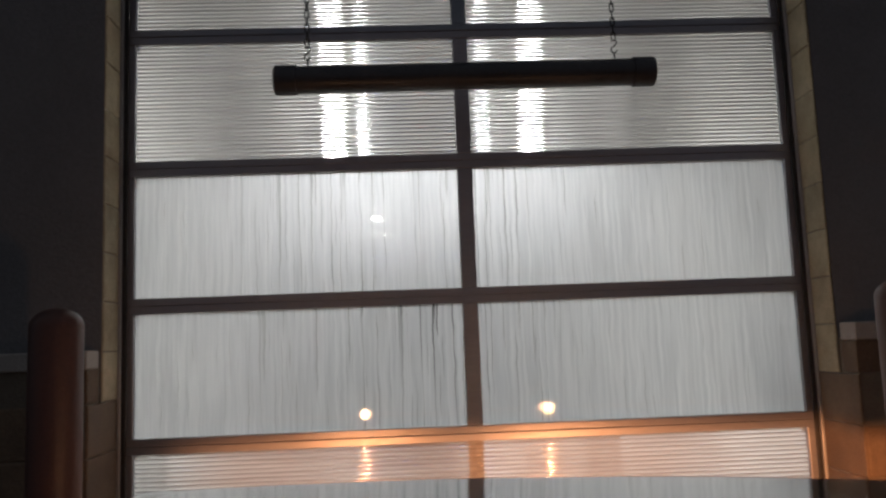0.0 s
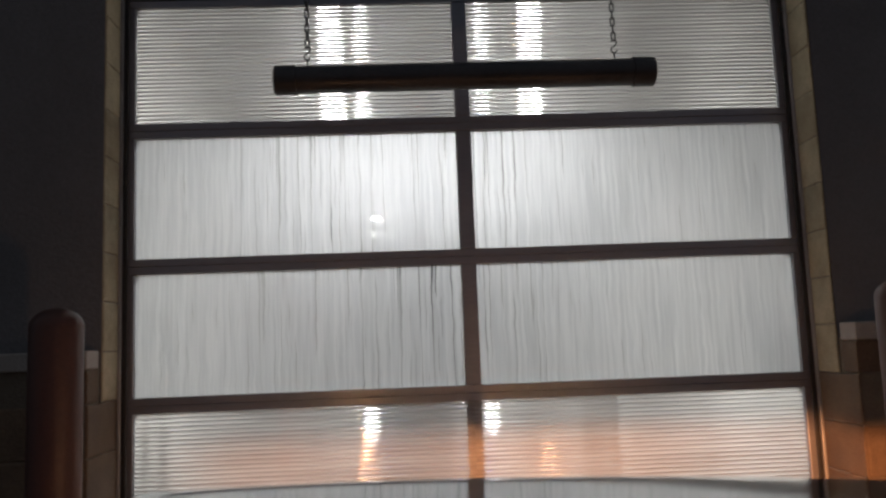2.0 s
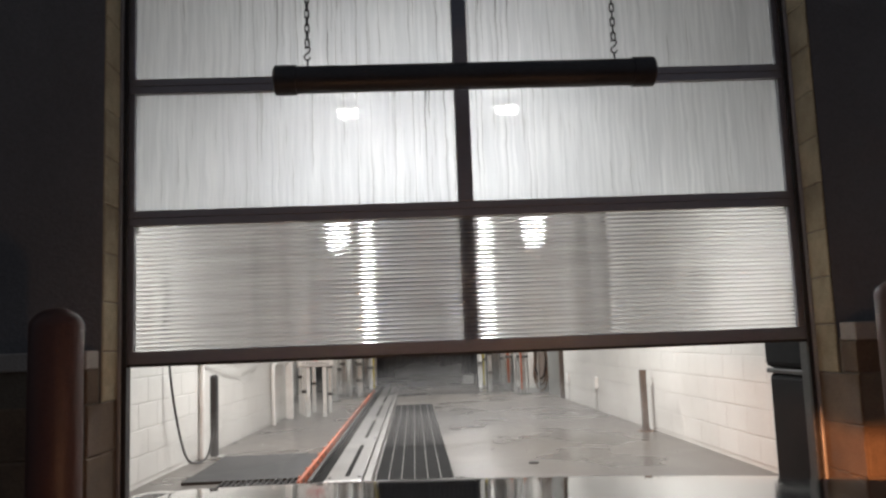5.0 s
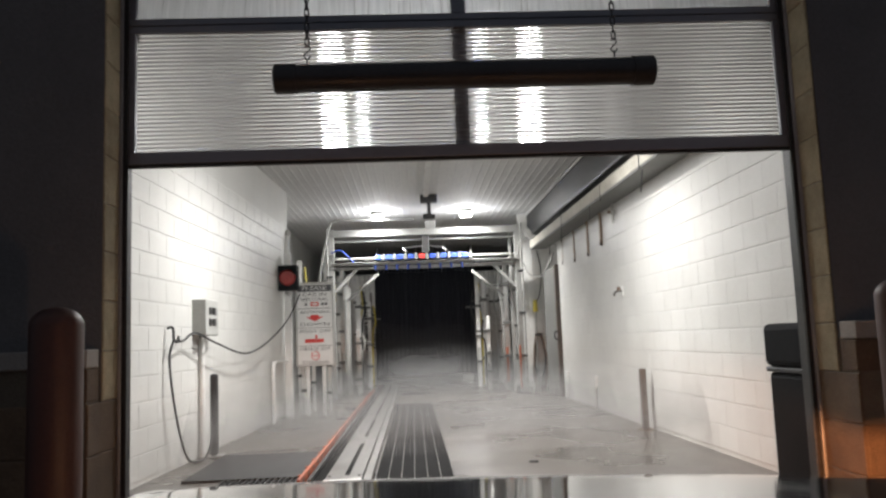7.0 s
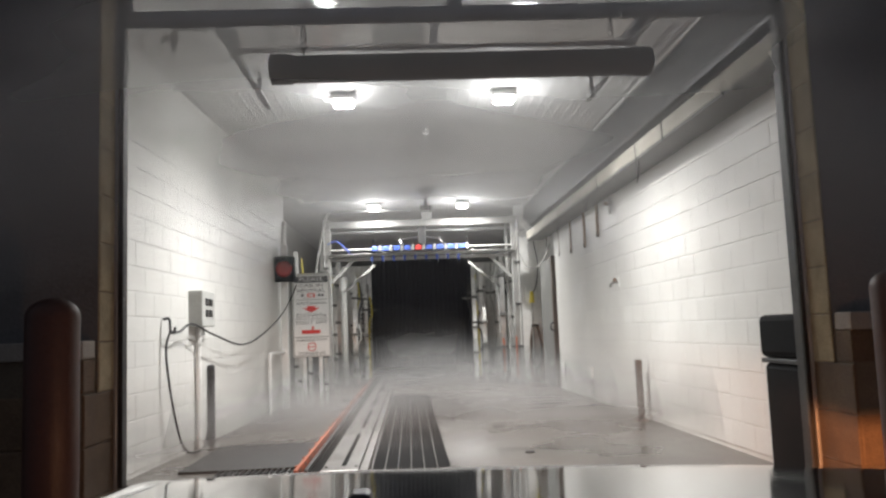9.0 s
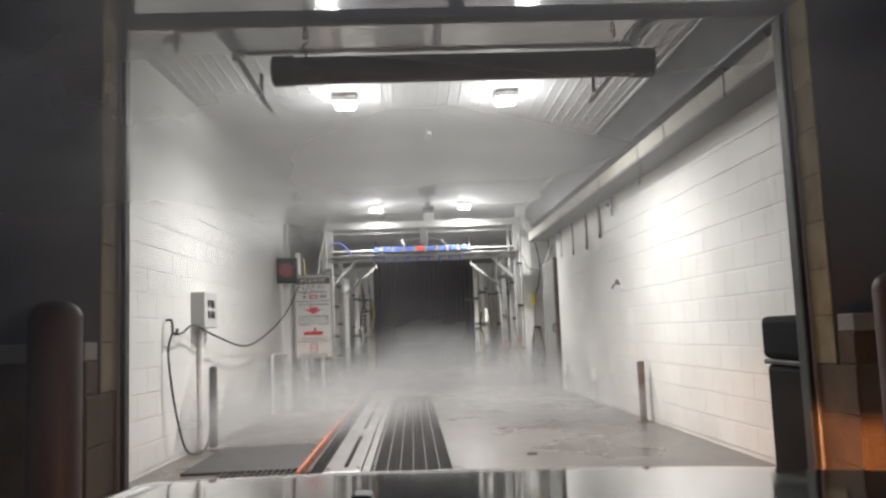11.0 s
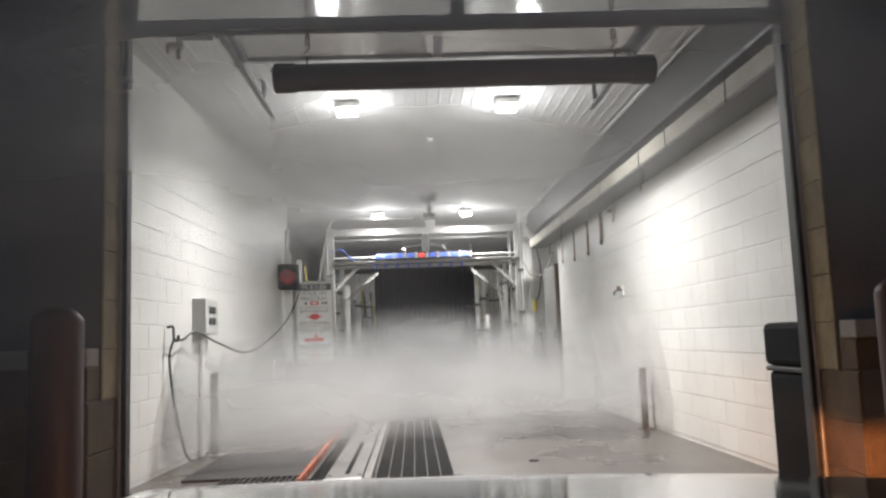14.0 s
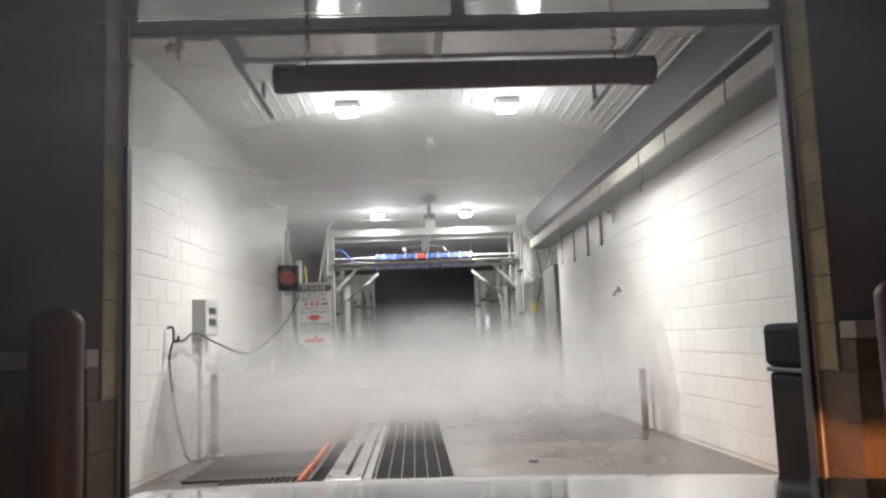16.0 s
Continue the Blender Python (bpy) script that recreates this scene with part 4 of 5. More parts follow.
for x in (-0.12, 0.12):
    part("leg", boxm(x - 0.025, x + 0.025, 0.0125, 0.06, 0, 1.9, bevel=0.004), M_WHITE_PAINT, sign)

lp = thing("wall_pipe", "white pipe bent along the side wall", "pipe", m=pose(0, 0, 0))
part("pipe", tubem([(-1.93, 11.0, 0.0), (-1.93, 11.0, 0.40), (-1.93, 11.0, 0.76), (-1.92, 11.1, 0.82), (-1.9, 11.4, 0.82), (-1.88, 11.9, 0.82)], 0.025, 10, 6), M_WHITE_PAINT, lp, smooth=True)
for k, (x, y, h, r) in enumerate(((-1.93, 12.3, 2.75, 0.045), (-1.80, 12.7, 1.9, 0.035), (-1.62, 12.9, 1.5, 0.03), (-1.35, 12.75, 0.95, 0.03), (-1.70, 12.35, 1.2, 0.03))):
    p = thing("standpipe", "white standpipe with dark clips at the side wall", "pipe", "standpipes", pose(x, y, 0))
    part("pipe", rodm((0, 0, 0), (0, 0, h), r), M_WHITE_PAINT, p, smooth=True)
    for z in (0.3 * h, 0.75 * h):
        part("clip", rodm((0, 0, z - 0.02), (0, 0, z + 0.02), r + 0.012), M_STEEL_DARK, p, smooth=True)
    part("elbow", tubem([(0, 0, h - 0.02), (0, 0.03, h + 0.05), (0, 0.14, h + 0.07)], r, 10), M_GREY_PVC, p, smooth=True)

# ---- the first wash arch ----
arch = thing("wash_arch", "white metal wash arch with spray bar and braces", "wash arch", m=pose(0.262, 15.0, 0))
AX, AT = 1.765, 3.2
for s in (-1, 1):
    x = s * AX
    part("leg", boxm(x - 0.05, x + 0.05, -0.06, 0.06, 0, AT, bevel=0.008), M_ARCH, arch)
    part("rear_leg", boxm(x - 0.13, x - 0.08, 0.25, 0.33, 0, AT - 0.1, bevel=0.006), M_ARCH, arch)
    part("foot_plate", boxm(x - 0.12, x + 0.12, -0.12, 0.12, 0, 0.02, bevel=0.003), M_STEEL_DARK, arch)
    part("brace", boxm(-0.03, 0.03, -0.02, 0.02, 0, 0.62, bevel=0.004, m=Matrix.Translation((x - s * 0.05, 0, 2.02)) @ pose(0, 0, 0, 0, -s * 45)), M_ARCH, arch)
    part("brace", boxm(-0.025, 0.025, 0.25, 0.29, 0, 0.8, bevel=0.004, m=Matrix.Translation((x - s * 0.25, 0, 1.85)) @ pose(0, 0, 0, 0, -s * 50)), M_ARCH, arch)
    if s > 0:
        part("reflector_strip", boxm(x - 0.052, x - 0.02, -0.066, -0.061, 0.1, 0.9), M_ORANGE, arch, "orange reflector strip")
    part("riser_pipe", rodm((x + s * 0.08, -0.07, 0), (x + s * 0.08, -0.07, AT + 0.02), 0.018), M_ARCH, arch, smooth=True)
    for z in (0.7, 1.5, 2.3):
        part("pipe_clamp", boxm(x - 0.02, x + s * 0.1 if s > 0 else x + 0.02, -0.1, -0.04, z - 0.02, z + 0.02, bevel=0.004) if s > 0 else boxm(x - 0.1, x + 0.02, -0.1, -0.04, z - 0.02, z + 0.02, bevel=0.004), M_STEEL_DARK, arch)
part("top_beam", boxm(-AX, AX, -0.07, 0.07, AT - 0.15, AT - 0.02, bevel=0.012), M_ARCH, arch)
part("second_beam", boxm(-AX, AX, 0.1, 0.14, AT - 0.235, AT - 0.195, bevel=0.006), M_ARCH, arch)
part("top_bracket", boxm(0.02, 0.22, -0.05, 0.05, AT - 0.02, AT + 0.12, bevel=0.01), M_ARCH, arch)
part("spray_bar", rodm((-AX, -0.06, 2.53), (AX, -0.06, 2.53), 0.032), M_ARCH, arch, smooth=True)
part("spray_pipe", rodm((-AX + 0.05, -0.14, 2.62), (AX - 0.05, -0.14, 2.62), 0.02), M_GREY_PVC, arch, smooth=True)
part("low_bar", boxm(-AX, AX, 0.0, 0.05, 2.42, 2.48, bevel=0.006), M_ARCH, arch)
for k in range(9):
    x = -0.88 + k * 0.205
    nz = part("nozzle_body", boxm(x - 0.062, x + 0.062, -0.18, -0.12, 2.585, 2.675, bevel=0.012), M_BLUE if k != 4 else M_RED, arch, "blue plastic spray nozzle" if k != 4 else "red plastic spray nozzle")
    part("clamp", boxm(x + 0.075, x + 0.125, -0.20, -0.1, 2.57, 2.69, bevel=0.006), M_UNDER, nz)
    part("drip_tip", rodm((x - 0.06, -0.08, 2.50), (x - 0.06, -0.08, 2.40), 0.03, 0.018), M_BLUE, arch, "blue nozzle tip", smooth=True)
part("centre_mount", boxm(-0.05, 0.09, -0.02, 0.10, 2.72, AT - 0.15, bevel=0.01), M_STEEL_DARK, arch, "dark steel mount in the middle of the arch")
for x in (-0.40, 0.36):
    part("spray_tip", rodm((x, -0.05, 2.80), (x + 0.05, -0.10, 2.72), 0.03, 0.02), M_CHROME, arch, "small bright nozzle", smooth=True)
    part("tip_arm", rodm((x, -0.05, 2.80), (0.02, 0.03, 2.86), 0.012), M_STEEL_DARK, arch, smooth=True)
part("hose", tubem([(AX, -0.1, 2.6), (AX + 0.05, -0.15, 2.85), (AX + 0.3, -0.2, 2.9), (AX + 0.7, -0.3, 2.75)], 0.018, 8, 8), M_ARCH, arch, smooth=True)
part("hose", tubem([(AX + 0.1, -0.1, 2.45), (AX + 0.2, -0.2, 2.2), (AX + 0.45, -0.25, 2.2), (AX + 0.65, -0.3, 2.6)], 0.016, 8, 8), M_ARCH, arch, smooth=True)
part("hose", tubem([(-AX, -0.1, 2.75), (-AX + 0.2, -0.15, 2.78), (-AX + 0.42, -0.15, 2.55)], 0.015, 8, 8), M_BLUE, arch, smooth=True)
part("supply_pipe", tubem([(-AX - 0.25, -0.3, 1.9), (-AX - 0.14, -0.35, 2.6), (-AX, -0.4, 3.18), (-AX + 0.1, -0.4, 3.30), (-AX + 0.3, -0.4, 3.32), (-0.2, -0.4, 3.30)], 0.02, 10, 6), M_ARCH, arch, smooth=True)

# ---- machinery beyond the arch ----
curtain = thing("wash_curtain", "dark hanging cloth curtain strips across the tunnel", "curtain", m=pose(0.335, 20.2, 0))
rng = random.Random(3)
part("carrier", boxm(-1.3, 1.3, -0.1, 0.3, 2.92, 3.02, bevel=0.01), M_STEEL_DARK, curtain)
for x in (-1.2, 1.2):
    part("hanger", boxm(x - 0.03, x + 0.03, 0.05, 0.11, 3.02, CEIL + 0.002, bevel=0.004), M_STEEL_DARK, curtain)
for k in range(22):
    x = -1.22 + k * 0.115
    bm = bmesh.new()
    n, y0 = 14, rng.uniform(0, 0.16)
    rows = []
    for j in range(n + 1):
        z = 0.18 + 2.75 * j / n
        sway = 0.03 * math.sin(j * 0.7 + k * 1.7)
        rows.append([bm.verts.new((x + dx, y0 + sway + dy, z)) for dx, dy in ((-0.056, 0.0), (-0.02, -0.025), (0.02, -0.025), (0.056, 0.0), (0.02, 0.015), (-0.02, 0.015))])
    for u, w in zip(rows, rows[1:]):
        for q in range(6):
            bm.faces.new((u[q], u[(q + 1) % 6], w[(q + 1) % 6], w[q]))
    part("cloth_strip", bm, M_CLOTH, curtain, smooth=True)
FRAMES = [(-1.48, 16.8, 2.6, 0.05), (-1.20, 17.6, 2.3, 0.045), (-1.02, 18.6, 2.0, 0.04), (-1.75, 16.2, 2.9, 0.05), (1.42, 17.4, 2.2, 0.04), (1.62, 18.0, 2.4, 0.045), (1.93, 16.4, 2.7, 0.05), (2.25, 17.4, 2.6, 0.05), (-1.9, 18.2, 2.8, 0.05), (1.78, 19.4, 2.6, 0.045), (-1.62, 17.3, 2.1, 0.04), (-1.33, 18.9, 2.5, 0.045), (2.05, 18.5, 2.4, 0.05), (1.52, 16.2, 1.5, 0.035), (-2.2, 15.6, 2.7, 0.05), (-1.12, 16.1, 1.3, 0.035)]
for k, (x, y, h, r) in enumerate(FRAMES):
    p = thing("machine_post", "pale machine post with pipes and an orange reflector", "machine post", "machine posts", pose(x, y, 0))
    part("column", boxm(-r, r, -r, r, 0, h, bevel=0.006), M_WHITE_PAINT if k % 3 else M_GALV, p)
    s = 1 if x < 0 else -1
    part("pipe", tubem([(s * (r + 0.03), -0.03, 0.02), (s * (r + 0.03), -0.03, h * 0.6), (s * (r + 0.1), -0.05, h * 0.75), (s * (r + 0.06), -0.03, h * 0.95)], 0.018, 8, 5), (M_GREY_PVC, M_BLACK_RUBBER, M_YELLOW)[k % 3], p, smooth=True)
    for z in (0.25, 0.5, 0.8):
        part("bracket", boxm(-r - 0.03, r + 0.03, -r - 0.05, -r - 0.004, h * z - 0.03, h * z + 0.03, bevel=0.006), M_UNDER, p)
    part("arm", boxm(*sorted((s * r, s * 0.26)), -0.025, 0.025, h * 0.78, h * 0.78 + 0.05, bevel=0.006), M_UNDER, p)
    part("reflector", boxm(-r * 0.8, r * 0.2, -r - 0.008, -r - 0.003, 0.15, 0.85), M_ORANGE if k == 6 else M_GREY_PVC, p)
brush = thing("brush_roller", "black bristle brush on a steel spindle beside the curtain", "brush", m=pose(-0.98, 18.7, 0))
part("spindle", rodm((0, 0, 0.02), (0, 0, 2.2), 0.03), M_STEEL_WET, brush, smooth=True)
part("base", rodm((0, 0, 0), (0, 0, 0.05), 0.12, 0.09, 20), M_STEEL_DARK, brush, smooth=True)
rng = random.Random(21)
for k in range(13):
    bm = bmesh.new()
    for j in range(12):
        a0, z0 = j * math.tau / 12 + rng.uniform(-0.2, 0.2), 0.95 + k * 0.075 + rng.uniform(-0.01, 0.01)
        reach = rng.uniform(0.15, 0.22)
        rod(bm, (0.02 * math.cos(a0), 0.02 * math.sin(a0), z0), (reach * math.cos(a0), reach * math.sin(a0), z0 - rng.uniform(0.03, 0.09)), 0.012, 0.006, seg=5)
    part("bristle_ring", bm, M_BLACK_RUBBER, brush)
can = thing("canister", "white plastic canister on the machine frame", "canister", m=pose(-1.36, 16.55, 0))
part("body", dome(bmesh.new(), 0.085, 1.95, 2.2, 2.24, 24), M_WHITE_PAINT, can, smooth=True)
part("pole", rodm((0, 0, 0), (0, 0, 1.95), 0.07), M_GREY_PVC, can, smooth=True)
panel = thing("wall_sheet", "white boarded wall sheet beside the machines", "wall sheet", "wall sheets", pose(1.86, 20.0, 0))
for k in range(9):
    part("board", boxm(-0.28 + k * 0.125, -0.165 + k * 0.125, -0.012, 0.012, 0.0, 2.75, bevel=0.005), M_WHITE_PAINT, panel)
copy_thing(panel, pose(-1.78, 20.0, 0))
wedge = thing("wheel_block", "grey concrete block on the tunnel floor", "block", m=pose(1.28, 19.4, 0))
part("block", boxm(-0.14, 0.14, -0.2, 0.2, 0, 0.22, bevel=0.03), M_GREY_PVC, wedge)

# ---- in the floor: conveyor, grates and plates ----
conv = thing("guide_rail", "orange-painted guide rail along the conveyor", "guide rail", m=pose(-0.868, 0, 0))
part("rail", boxm(-0.012, 0.012, 5.9, 17.0, 0.012, 0.085, bevel=0.004), M_ORANGE, conv)
part("foot_angle", boxm(-0.05, 0.05, 5.9, 17.0, 0.0, 0.012, bevel=0.003), M_STEEL_WET, conv)
for k in range(24):
    part("slot", boxm(0.0122, 0.0145, 6.05 + k * 0.3, 6.13 + k * 0.3, 0.038, 0.066), M_STEEL_DARK, conv)
    part("stay", boxm(-0.045, -0.012, 6.2 + k * 0.42, 6.23 + k * 0.42, 0.008, 0.07, bevel=0.003), M_ORANGE, conv)
chan = thing("conveyor_channel", "worn steel conveyor channel with slots in the floor", "conveyor", m=pose(-0.60, 0, 0))
part("track_bed", boxm(-0.245, 0.25, 6.02, 19.5, 0.0, 0.006), M_PIT_SHADE, chan)
part("plate", boxm(-0.113, 0.169, 6.16, 19.5, 0.006, 0.030, bevel=0.004), M_STEEL_WET, chan)
part("side_angle", boxm(-0.235, -0.205, 6.1, 19.5, 0.006, 0.05, bevel=0.004), M_STEEL_DARK, chan)
part("end_bar", boxm(-0.118, 0.172, 6.115, 6.155, 0.006, 0.034, bevel=0.006), M_GALV, chan)
part("side_curb", boxm(0.189, 0.25, 5.9, 19.5, 0.006, 0.05, bevel=0.005), M_STEEL_WET, chan)
# near-black strips laid on the plate paint in the shade of its slots
for k in range(5):
    part("slot", boxm(0.026, 0.064, 6.35 + k * 2.5, 8.25 + k * 2.5, 0.0302, 0.032), M_PIT_SHADE, chan)
    for x in (-0.085, 0.145):
        part("bolt", rodm((x, 6.3 + k * 2.5, 0.029), (x, 6.3 + k * 2.5, 0.037), 0.012, seg=8), M_STEEL_DARK, chan)
grate = thing("floor_grate", "black steel floor grating with pale worn bars", "floor grate", m=pose(-0.03, 0, 0))
part("bed", boxm(-0.305, 0.31, 5.7, 13.5, 0.0, 0.008), M_PIT_SHADE, grate)
for k in range(7):
    x = -0.30 + k * 0.1008
    part("bar", boxm(x - 0.0028, x + 0.0028, 5.7, 13.5, 0.008, 0.022, bevel=0.001), M_STEEL_WET, grate)
mat = thing("floor_plate", "black checker plate cover on the floor", "floor plate", m=pose(-1.385, 7.17, 0))
part("plate", boxm(-0.48, 0.45, -0.72, 0.72, 0.0, 0.022, bevel=0.005), M_BLACK_RUBBER, mat)
part("border", boxm(0.452, 0.50, -0.72, 0.72, 0.0, 0.026, bevel=0.004), M_STEEL_WET, mat)
g2 = thing("drain_grate", "dark steel drain grate before the floor plate", "drain grate", m=pose(-1.2, 6.2, 0))
part("bed", boxm(-0.33, 0.28, -0.24, 0.22, 0.0, 0.006), M_PIT_SHADE, g2)
for k in range(14):
    x = -0.32 + k * 0.045
    part("bar", boxm(x - 0.006, x + 0.006, -0.24, 0.22, 0.006, 0.024, bevel=0.002), M_STEEL_DARK, g2)
puck = thing("floor_drain", "small dark drain cap in the floor", "drain", m=pose(0.975, 6.79, 0))
part("cap", rodm((0, 0, 0), (0, 0, 0.012), 0.045, 0.04, 20), M_STEEL_DARK, puck, smooth=True)

# ---- steam ----


def veil(w, h, seed, material, bow=0.0):
    """A billowing sheet of steam about w by h metres, with an uneven rim; u runs from its middle to the rim."""
    rng = random.Random(seed)
    ph = [rng.uniform(0, 6.3) for _ in range(8)]
    bm = bmesh.new()
    uv = bm.loops.layers.uv.new("UVMap")
    seg, rings = 56, 12
    rim = [1.0 - 0.13 * (1 + math.sin(3 * a + ph[3])) * 0.6 - 0.07 * (1 + math.sin(7 * a + ph[4])) - 0.04 * (1 + math.sin(13 * a + ph[5])) for a in [k * math.tau / seg for k in range(seg)]]

    def at(k, j):
        a = k * math.tau / seg
        f = rim[k % seg] * j / rings / (math.cos(a) ** 4 + math.sin(a) ** 4) ** 0.25
        x, z = f * math.cos(a) * w / 2, f * math.sin(a) * h / 2
        return bm.verts.new((x, 0.5 * (0.25 * math.sin(x * 1.7 + ph[0]) + 0.16 * math.sin(z * 2.9 + ph[1]) + 0.08 * math.sin(x * 3.1 + z * 2.3 + ph[2])) + 0.5 * z - bow * (x - 0.8) ** 2, z))

    mid, grid = at(0, 0), [[at(k, j) for k in range(seg)] for j in range(1, rings + 1)]
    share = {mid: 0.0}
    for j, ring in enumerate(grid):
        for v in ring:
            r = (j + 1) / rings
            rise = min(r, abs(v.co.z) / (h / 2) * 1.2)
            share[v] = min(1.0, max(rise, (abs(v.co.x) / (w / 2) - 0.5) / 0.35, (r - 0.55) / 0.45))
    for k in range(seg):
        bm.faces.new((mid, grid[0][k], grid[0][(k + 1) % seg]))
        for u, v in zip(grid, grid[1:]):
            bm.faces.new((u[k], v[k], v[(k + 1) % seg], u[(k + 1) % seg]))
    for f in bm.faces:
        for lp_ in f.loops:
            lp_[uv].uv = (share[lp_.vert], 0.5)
    ob = part("steam_cloud", bm, material, None, "", smooth=True)
    return tagged(ob, "thin white steam drifting over the wet floor", "steam", "steam clouds", "stuff")


# the bank that rolls out over the floor: sheet behind sheet, creeping forward and rising
CLOUDS = []
rng = random.Random(8)
for k in range(5):
    y, x, dz = 8.3 + 1.5 * k, 0.2 + rng.uniform(-0.2, 0.2), rng.uniform(-0.08, 0.08) + 0.04 * k
    CLOUDS.append((7.6, 2.9 + rng.uniform(-0.1, 0.4), M_STEAM, [(0, x, y + 3.5, -0.95 + dz), (4, x, y + 1.8, -0.80 + dz), (5, x, y + 1.4, -0.74 + dz), (7.5, x, y + 0.2, -0.46 + dz), (9, x, y + 0.1, -0.40 + dz), (11, x - 0.05, y + 0.4, -0.18 + dz), (13, x - 0.1, y + 0.2, 0.12 + dz), (16, x - 0.15, y - 0.1, 0.30 + dz)]))
CLOUDS += [
    # a low wisp that leads the bank and lies down again
    (7.0, 2.1, M_STEAM, [(0, 0.3, 10.5, -0.7), (4, 0.3, 8.4, -0.34), (5, 0.3, 8.0, -0.26), (7.5, 0.3, 7.2, 0.0), (8.7, 0.25, 7.0, 0.06), (11, 0.2, 7.0, -0.40), (16, 0.2, 6.9, -0.52)]),
    # steam that gathers along the two walls
    (2.9, 2.4, M_STEAM, [(0, -0.95, 12.5, -0.9), (8, -0.95, 9.6, -0.5), (11, -1.0, 7.9, -0.15), (13, -1.1, 7.3, 0.2), (16, -1.15, 7.0, 0.32)]),
    (3.2, 2.2, M_STEAM, [(0, 1.4, 13.5, -0.9), (8, 1.4, 11.0, -0.5), (11, 1.4, 9.2, -0.1), (13, 1.45, 8.6, 0.2), (16, 1.5, 8.2, 0.35)]),
    # before the wash curtain
    (3.2, 2.6, M_STEAM_THIN, [(0, 0.4, 19.6, 0.2), (5, 0.3, 19.4, 0.3), (8, 0.2, 19.0, 0.6), (11, 0.4, 18.4, 1.1), (13, 0.2, 17.6, 1.2), (16, 0.5, 16.8, 1.3)]),
    # haze under the ceiling, round the lamps
    (6.4, 2.5, M_HAZE, [(0, 0.3, 6.3, 4.3), (7.3, 0.3, 6.0, 3.75), (8.2, 0.2, 5.9, 2.75), (8.7, 0.2, 5.9, 2.5), (11, 0.3, 5.8, 2.4), (16, 0.2, 5.6, 2.45)]),
    (6.4, 1.8, M_HAZE, [(0, 0.0, 10.6, 4.5), (7.3, 0.0, 10.4, 4.2), (8.2, 0.1, 10.2, 3.2), (8.7, 0.1, 10.1, 2.95), (11, 0.1, 9.9, 2.85), (16, 0.0, 9.6, 2.85)]),
    # wisps that leave through the doorway
    (4.2, 3.6, M_STEAM_THIN, [(0, -1.2, 6.2, 5.4), (7.3, -1.2, 5.8, 5.2), (8.7, -1.2, 4.8, 3.0), (9.8, -1.3, 3.8, 2.1), (11, -1.35, 3.0, 1.7), (14, -1.4, 2.8, 1.8), (16, -1.5, 2.75, 1.9)]),
    (5.0, 2.7, M_HAZE, [(0, 0.1, 4.4, 4.9), (7.2, 0.1, 4.2, 4.7), (7.5, 0.1, 3.9, 4.0), (7.7, 0.1, 3.3, 2.6), (7.9, 0.15, 2.85, 2.1), (11, 0.1, 2.75, 2.2), (13, 0.2, 2.7, 2.25), (16, 0.1, 2.6, 2.3)]),
]
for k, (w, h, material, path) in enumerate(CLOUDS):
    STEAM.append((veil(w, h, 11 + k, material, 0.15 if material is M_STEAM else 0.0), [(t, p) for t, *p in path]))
# ---- masonry, block by block ----
COURSE = 0.2032


def block_mesh(name, w, h, material, proud=0.006, bevel=0.006, back=0.004):
    """A block's face with softened edges, its outer face at y = 0 towards -y."""
    bm = bmesh.new()
    a = [bm.verts.new((x, back, z)) for x, z in ((0, 0), (w, 0), (w, h), (0, h))]
    b = [bm.verts.new((x, -proud * 0.3, z)) for x, z in ((0, 0), (w, 0), (w, h), (0, h))]
    c = [bm.verts.new((x, -proud, z)) for x, z in ((bevel, bevel), (w - bevel, bevel), (w - bevel, h - bevel), (bevel, h - bevel))]
    for u, v in ((a, b), (b, c)):
        for i in range(4):
            bm.faces.new((u[i], u[(i + 1) % 4], v[(i + 1) % 4], v[i]))
    bm.faces.new(c)
    return mesh_of(name, bm, material)


GAP = 0.003
FULL = block_mesh("block_full", 0.4064 - 0.0012, COURSE - GAP, M_BLOCK_WHITE, proud=0.0027, bevel=0.007)
HALF = block_mesh("block_half", 0.2032 - 0.0012, COURSE - GAP, M_BLOCK_WHITE, proud=0.0027, bevel=0.007)


def lay_wall(wall, length, courses, turn, start):
    for c in range(courses):
        x = start + (0.0 if c % 2 else 0.2032)
        if c % 2 == 0:
            put_block(wall, HALF, start, c, turn)
        while x + 0.4064 <= length:
            put_block(wall, FULL, x, c, turn)
            x += 0.4064


def put_block(wall, me, x, c, turn):
    ob = new("block", me)
    ob.parent = wall
    w = (0.4064 if me is FULL else 0.2032) - 0.0012
    ob.matrix_basis = pose(x, 0, c * COURSE + 0.0365) if not turn else pose(x + w, 0, c * COURSE + 0.0365, 0, 0, 180)


lay_wall(wall_west, LEFT_LEN, 14, False, 1.0)
lay_wall(wall_east, RIGHT_LEN, 13, True, 0.6)

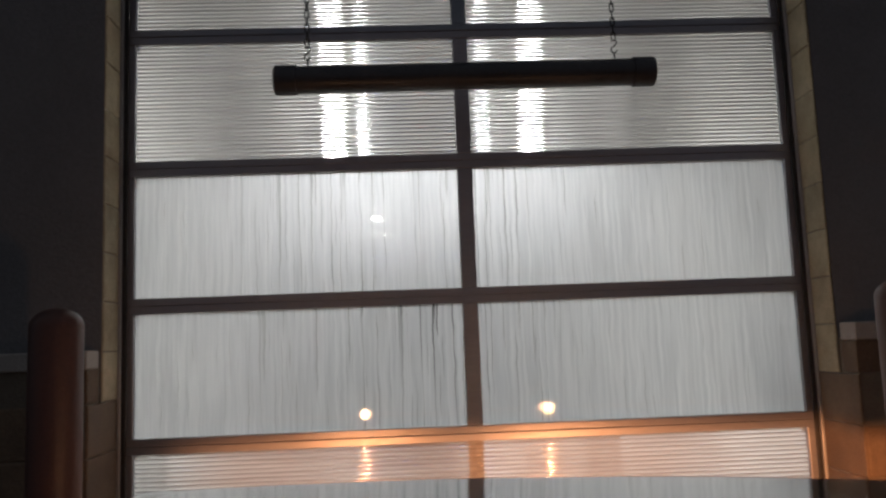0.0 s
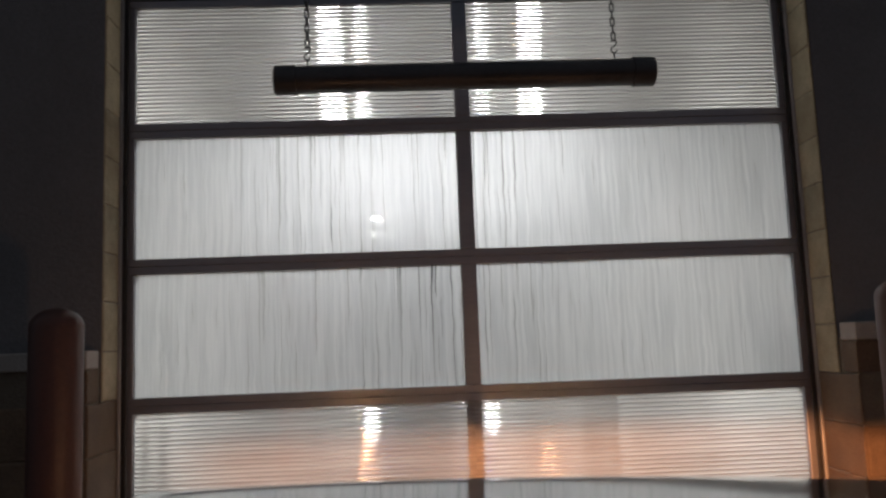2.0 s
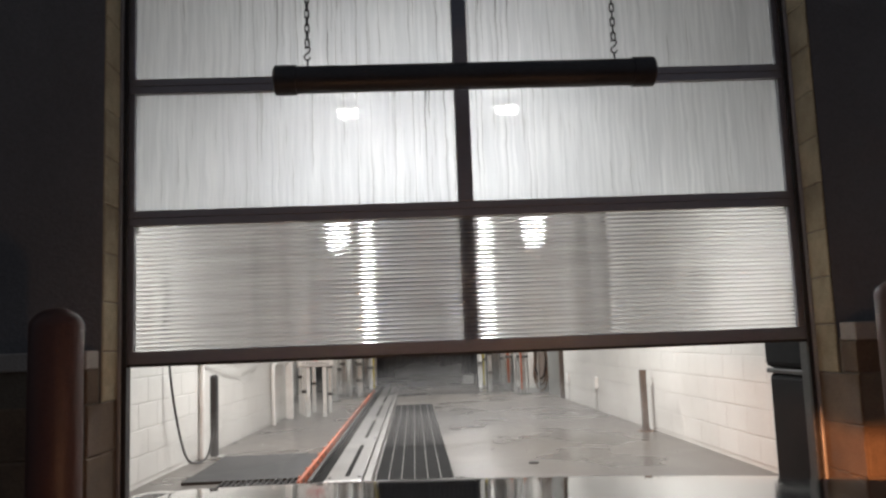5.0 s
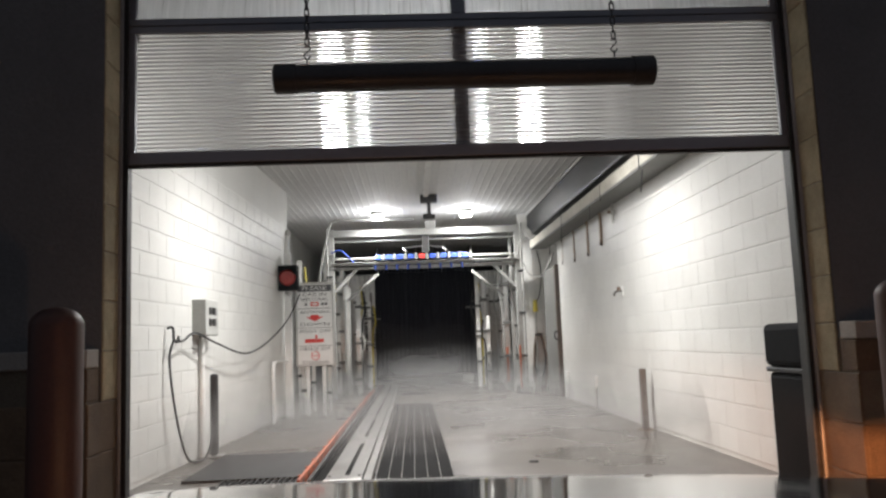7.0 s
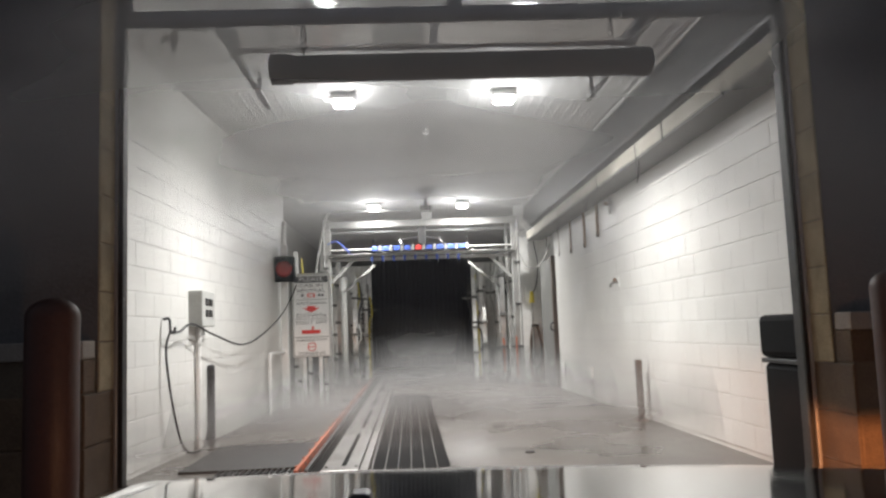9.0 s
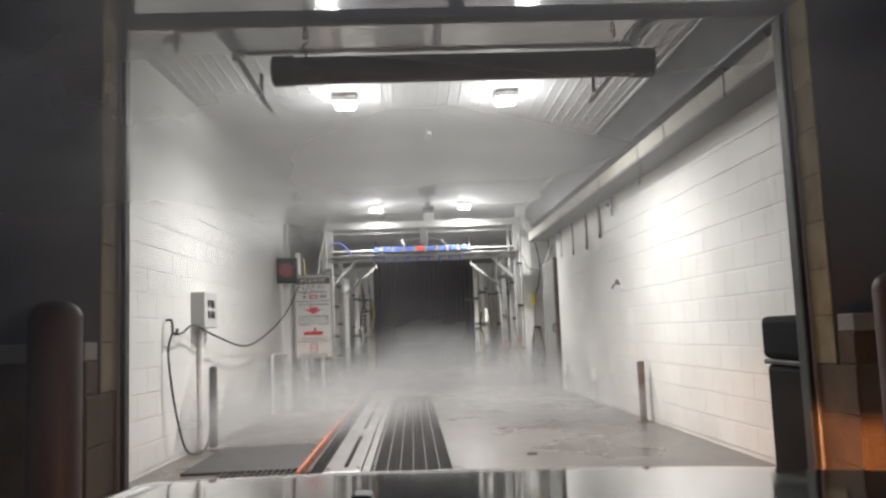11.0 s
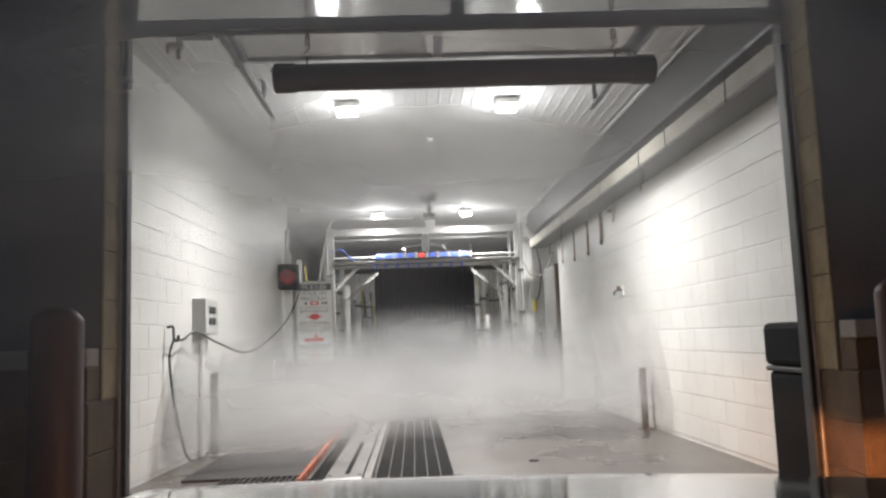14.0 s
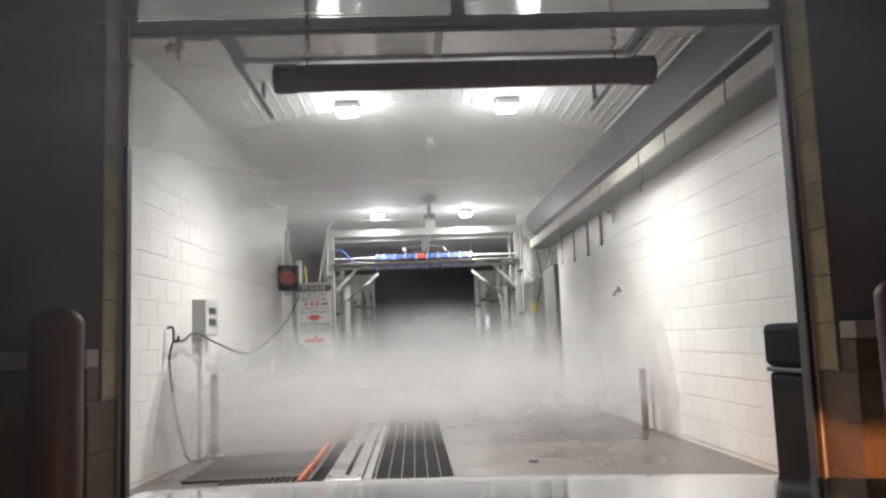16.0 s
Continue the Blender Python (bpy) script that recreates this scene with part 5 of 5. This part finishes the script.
# the reveals of the doorway and the plinth below them
REVEAL = block_mesh("block_reveal", WALL_IN - WALL_OUT - GAP, COURSE - GAP, M_BLOCK_TAN, bevel=0.005)
PLINTH_OUT = 3.135
LOW = block_mesh("block_low", WALL_IN - PLINTH_OUT - GAP, COURSE - GAP, M_BLOCK_BROWN, bevel=0.005)
FACE = block_mesh("block_face", 0.4064 - GAP, COURSE - GAP, M_BLOCK_BROWN, bevel=0.007)
for wall, edge, s in ((wall_front_a, OPEN_L, 1), (wall_front_b, OPEN_R, -1)):
    for c in range(15):
        z = 0.044 + (c - 0) * COURSE
        low = c < 4
        ob = new("block", LOW if low else REVEAL)
        ob.parent = wall
        y0 = PLINTH_OUT if low else WALL_OUT
        ob.matrix_basis = pose(edge - s * 0.006, y0 + 0.003, z, 0, 0, 90) if s > 0 else pose(edge - s * 0.006, WALL_IN - 0.003, z, 0, 0, -90)
    x0, x1 = sorted((edge - s * 0.012, edge - s * 5.4))
    side = "west" if s > 0 else "east"
    plinth = structure("plinth_" + side, boxm(x0, x1, PLINTH_OUT + 0.006, WALL_OUT, -0.02, 1.0), M_JOINT_TAN, "brown block plinth at the foot of the front wall")
    cap = part("cap_stone", boxm(*sorted((edge - s * 0.002, edge - s * 0.40)), PLINTH_OUT - 0.012, WALL_OUT - 0.03, 0.992, 1.064, bevel=0.006), M_STONE_CAP, plinth)
    for k in range(1, 13):
        ob = new("cap_stone", cap.data)
        ob.parent = plinth
        ob.matrix_basis = pose(-s * 0.406 * k, 0, 0)
    end = part("end_block", boxm(*sorted((edge - s * 0.004, edge - s * 0.2)), PLINTH_OUT + 0.002, WALL_OUT - 0.03, 0.862, 0.988, bevel=0.005), M_BLOCK_BROWN, plinth)
    for c in range(5):
        z, h = 0.044 + c * COURSE, 1.0
        for k in range(12):
            x = edge - s * (0.012 + (0.2032 if c % 2 else 0.0) + k * 0.4064) - (0.4064 - GAP if s > 0 else 0)
            if c == 4 and k == 0:
                continue
            ob = new("block", FACE)
            ob.parent = plinth
            ob.matrix_basis = pose(x, PLINTH_OUT + 0.006, z if c < 4 else 0.86 - 0.07)
motions()
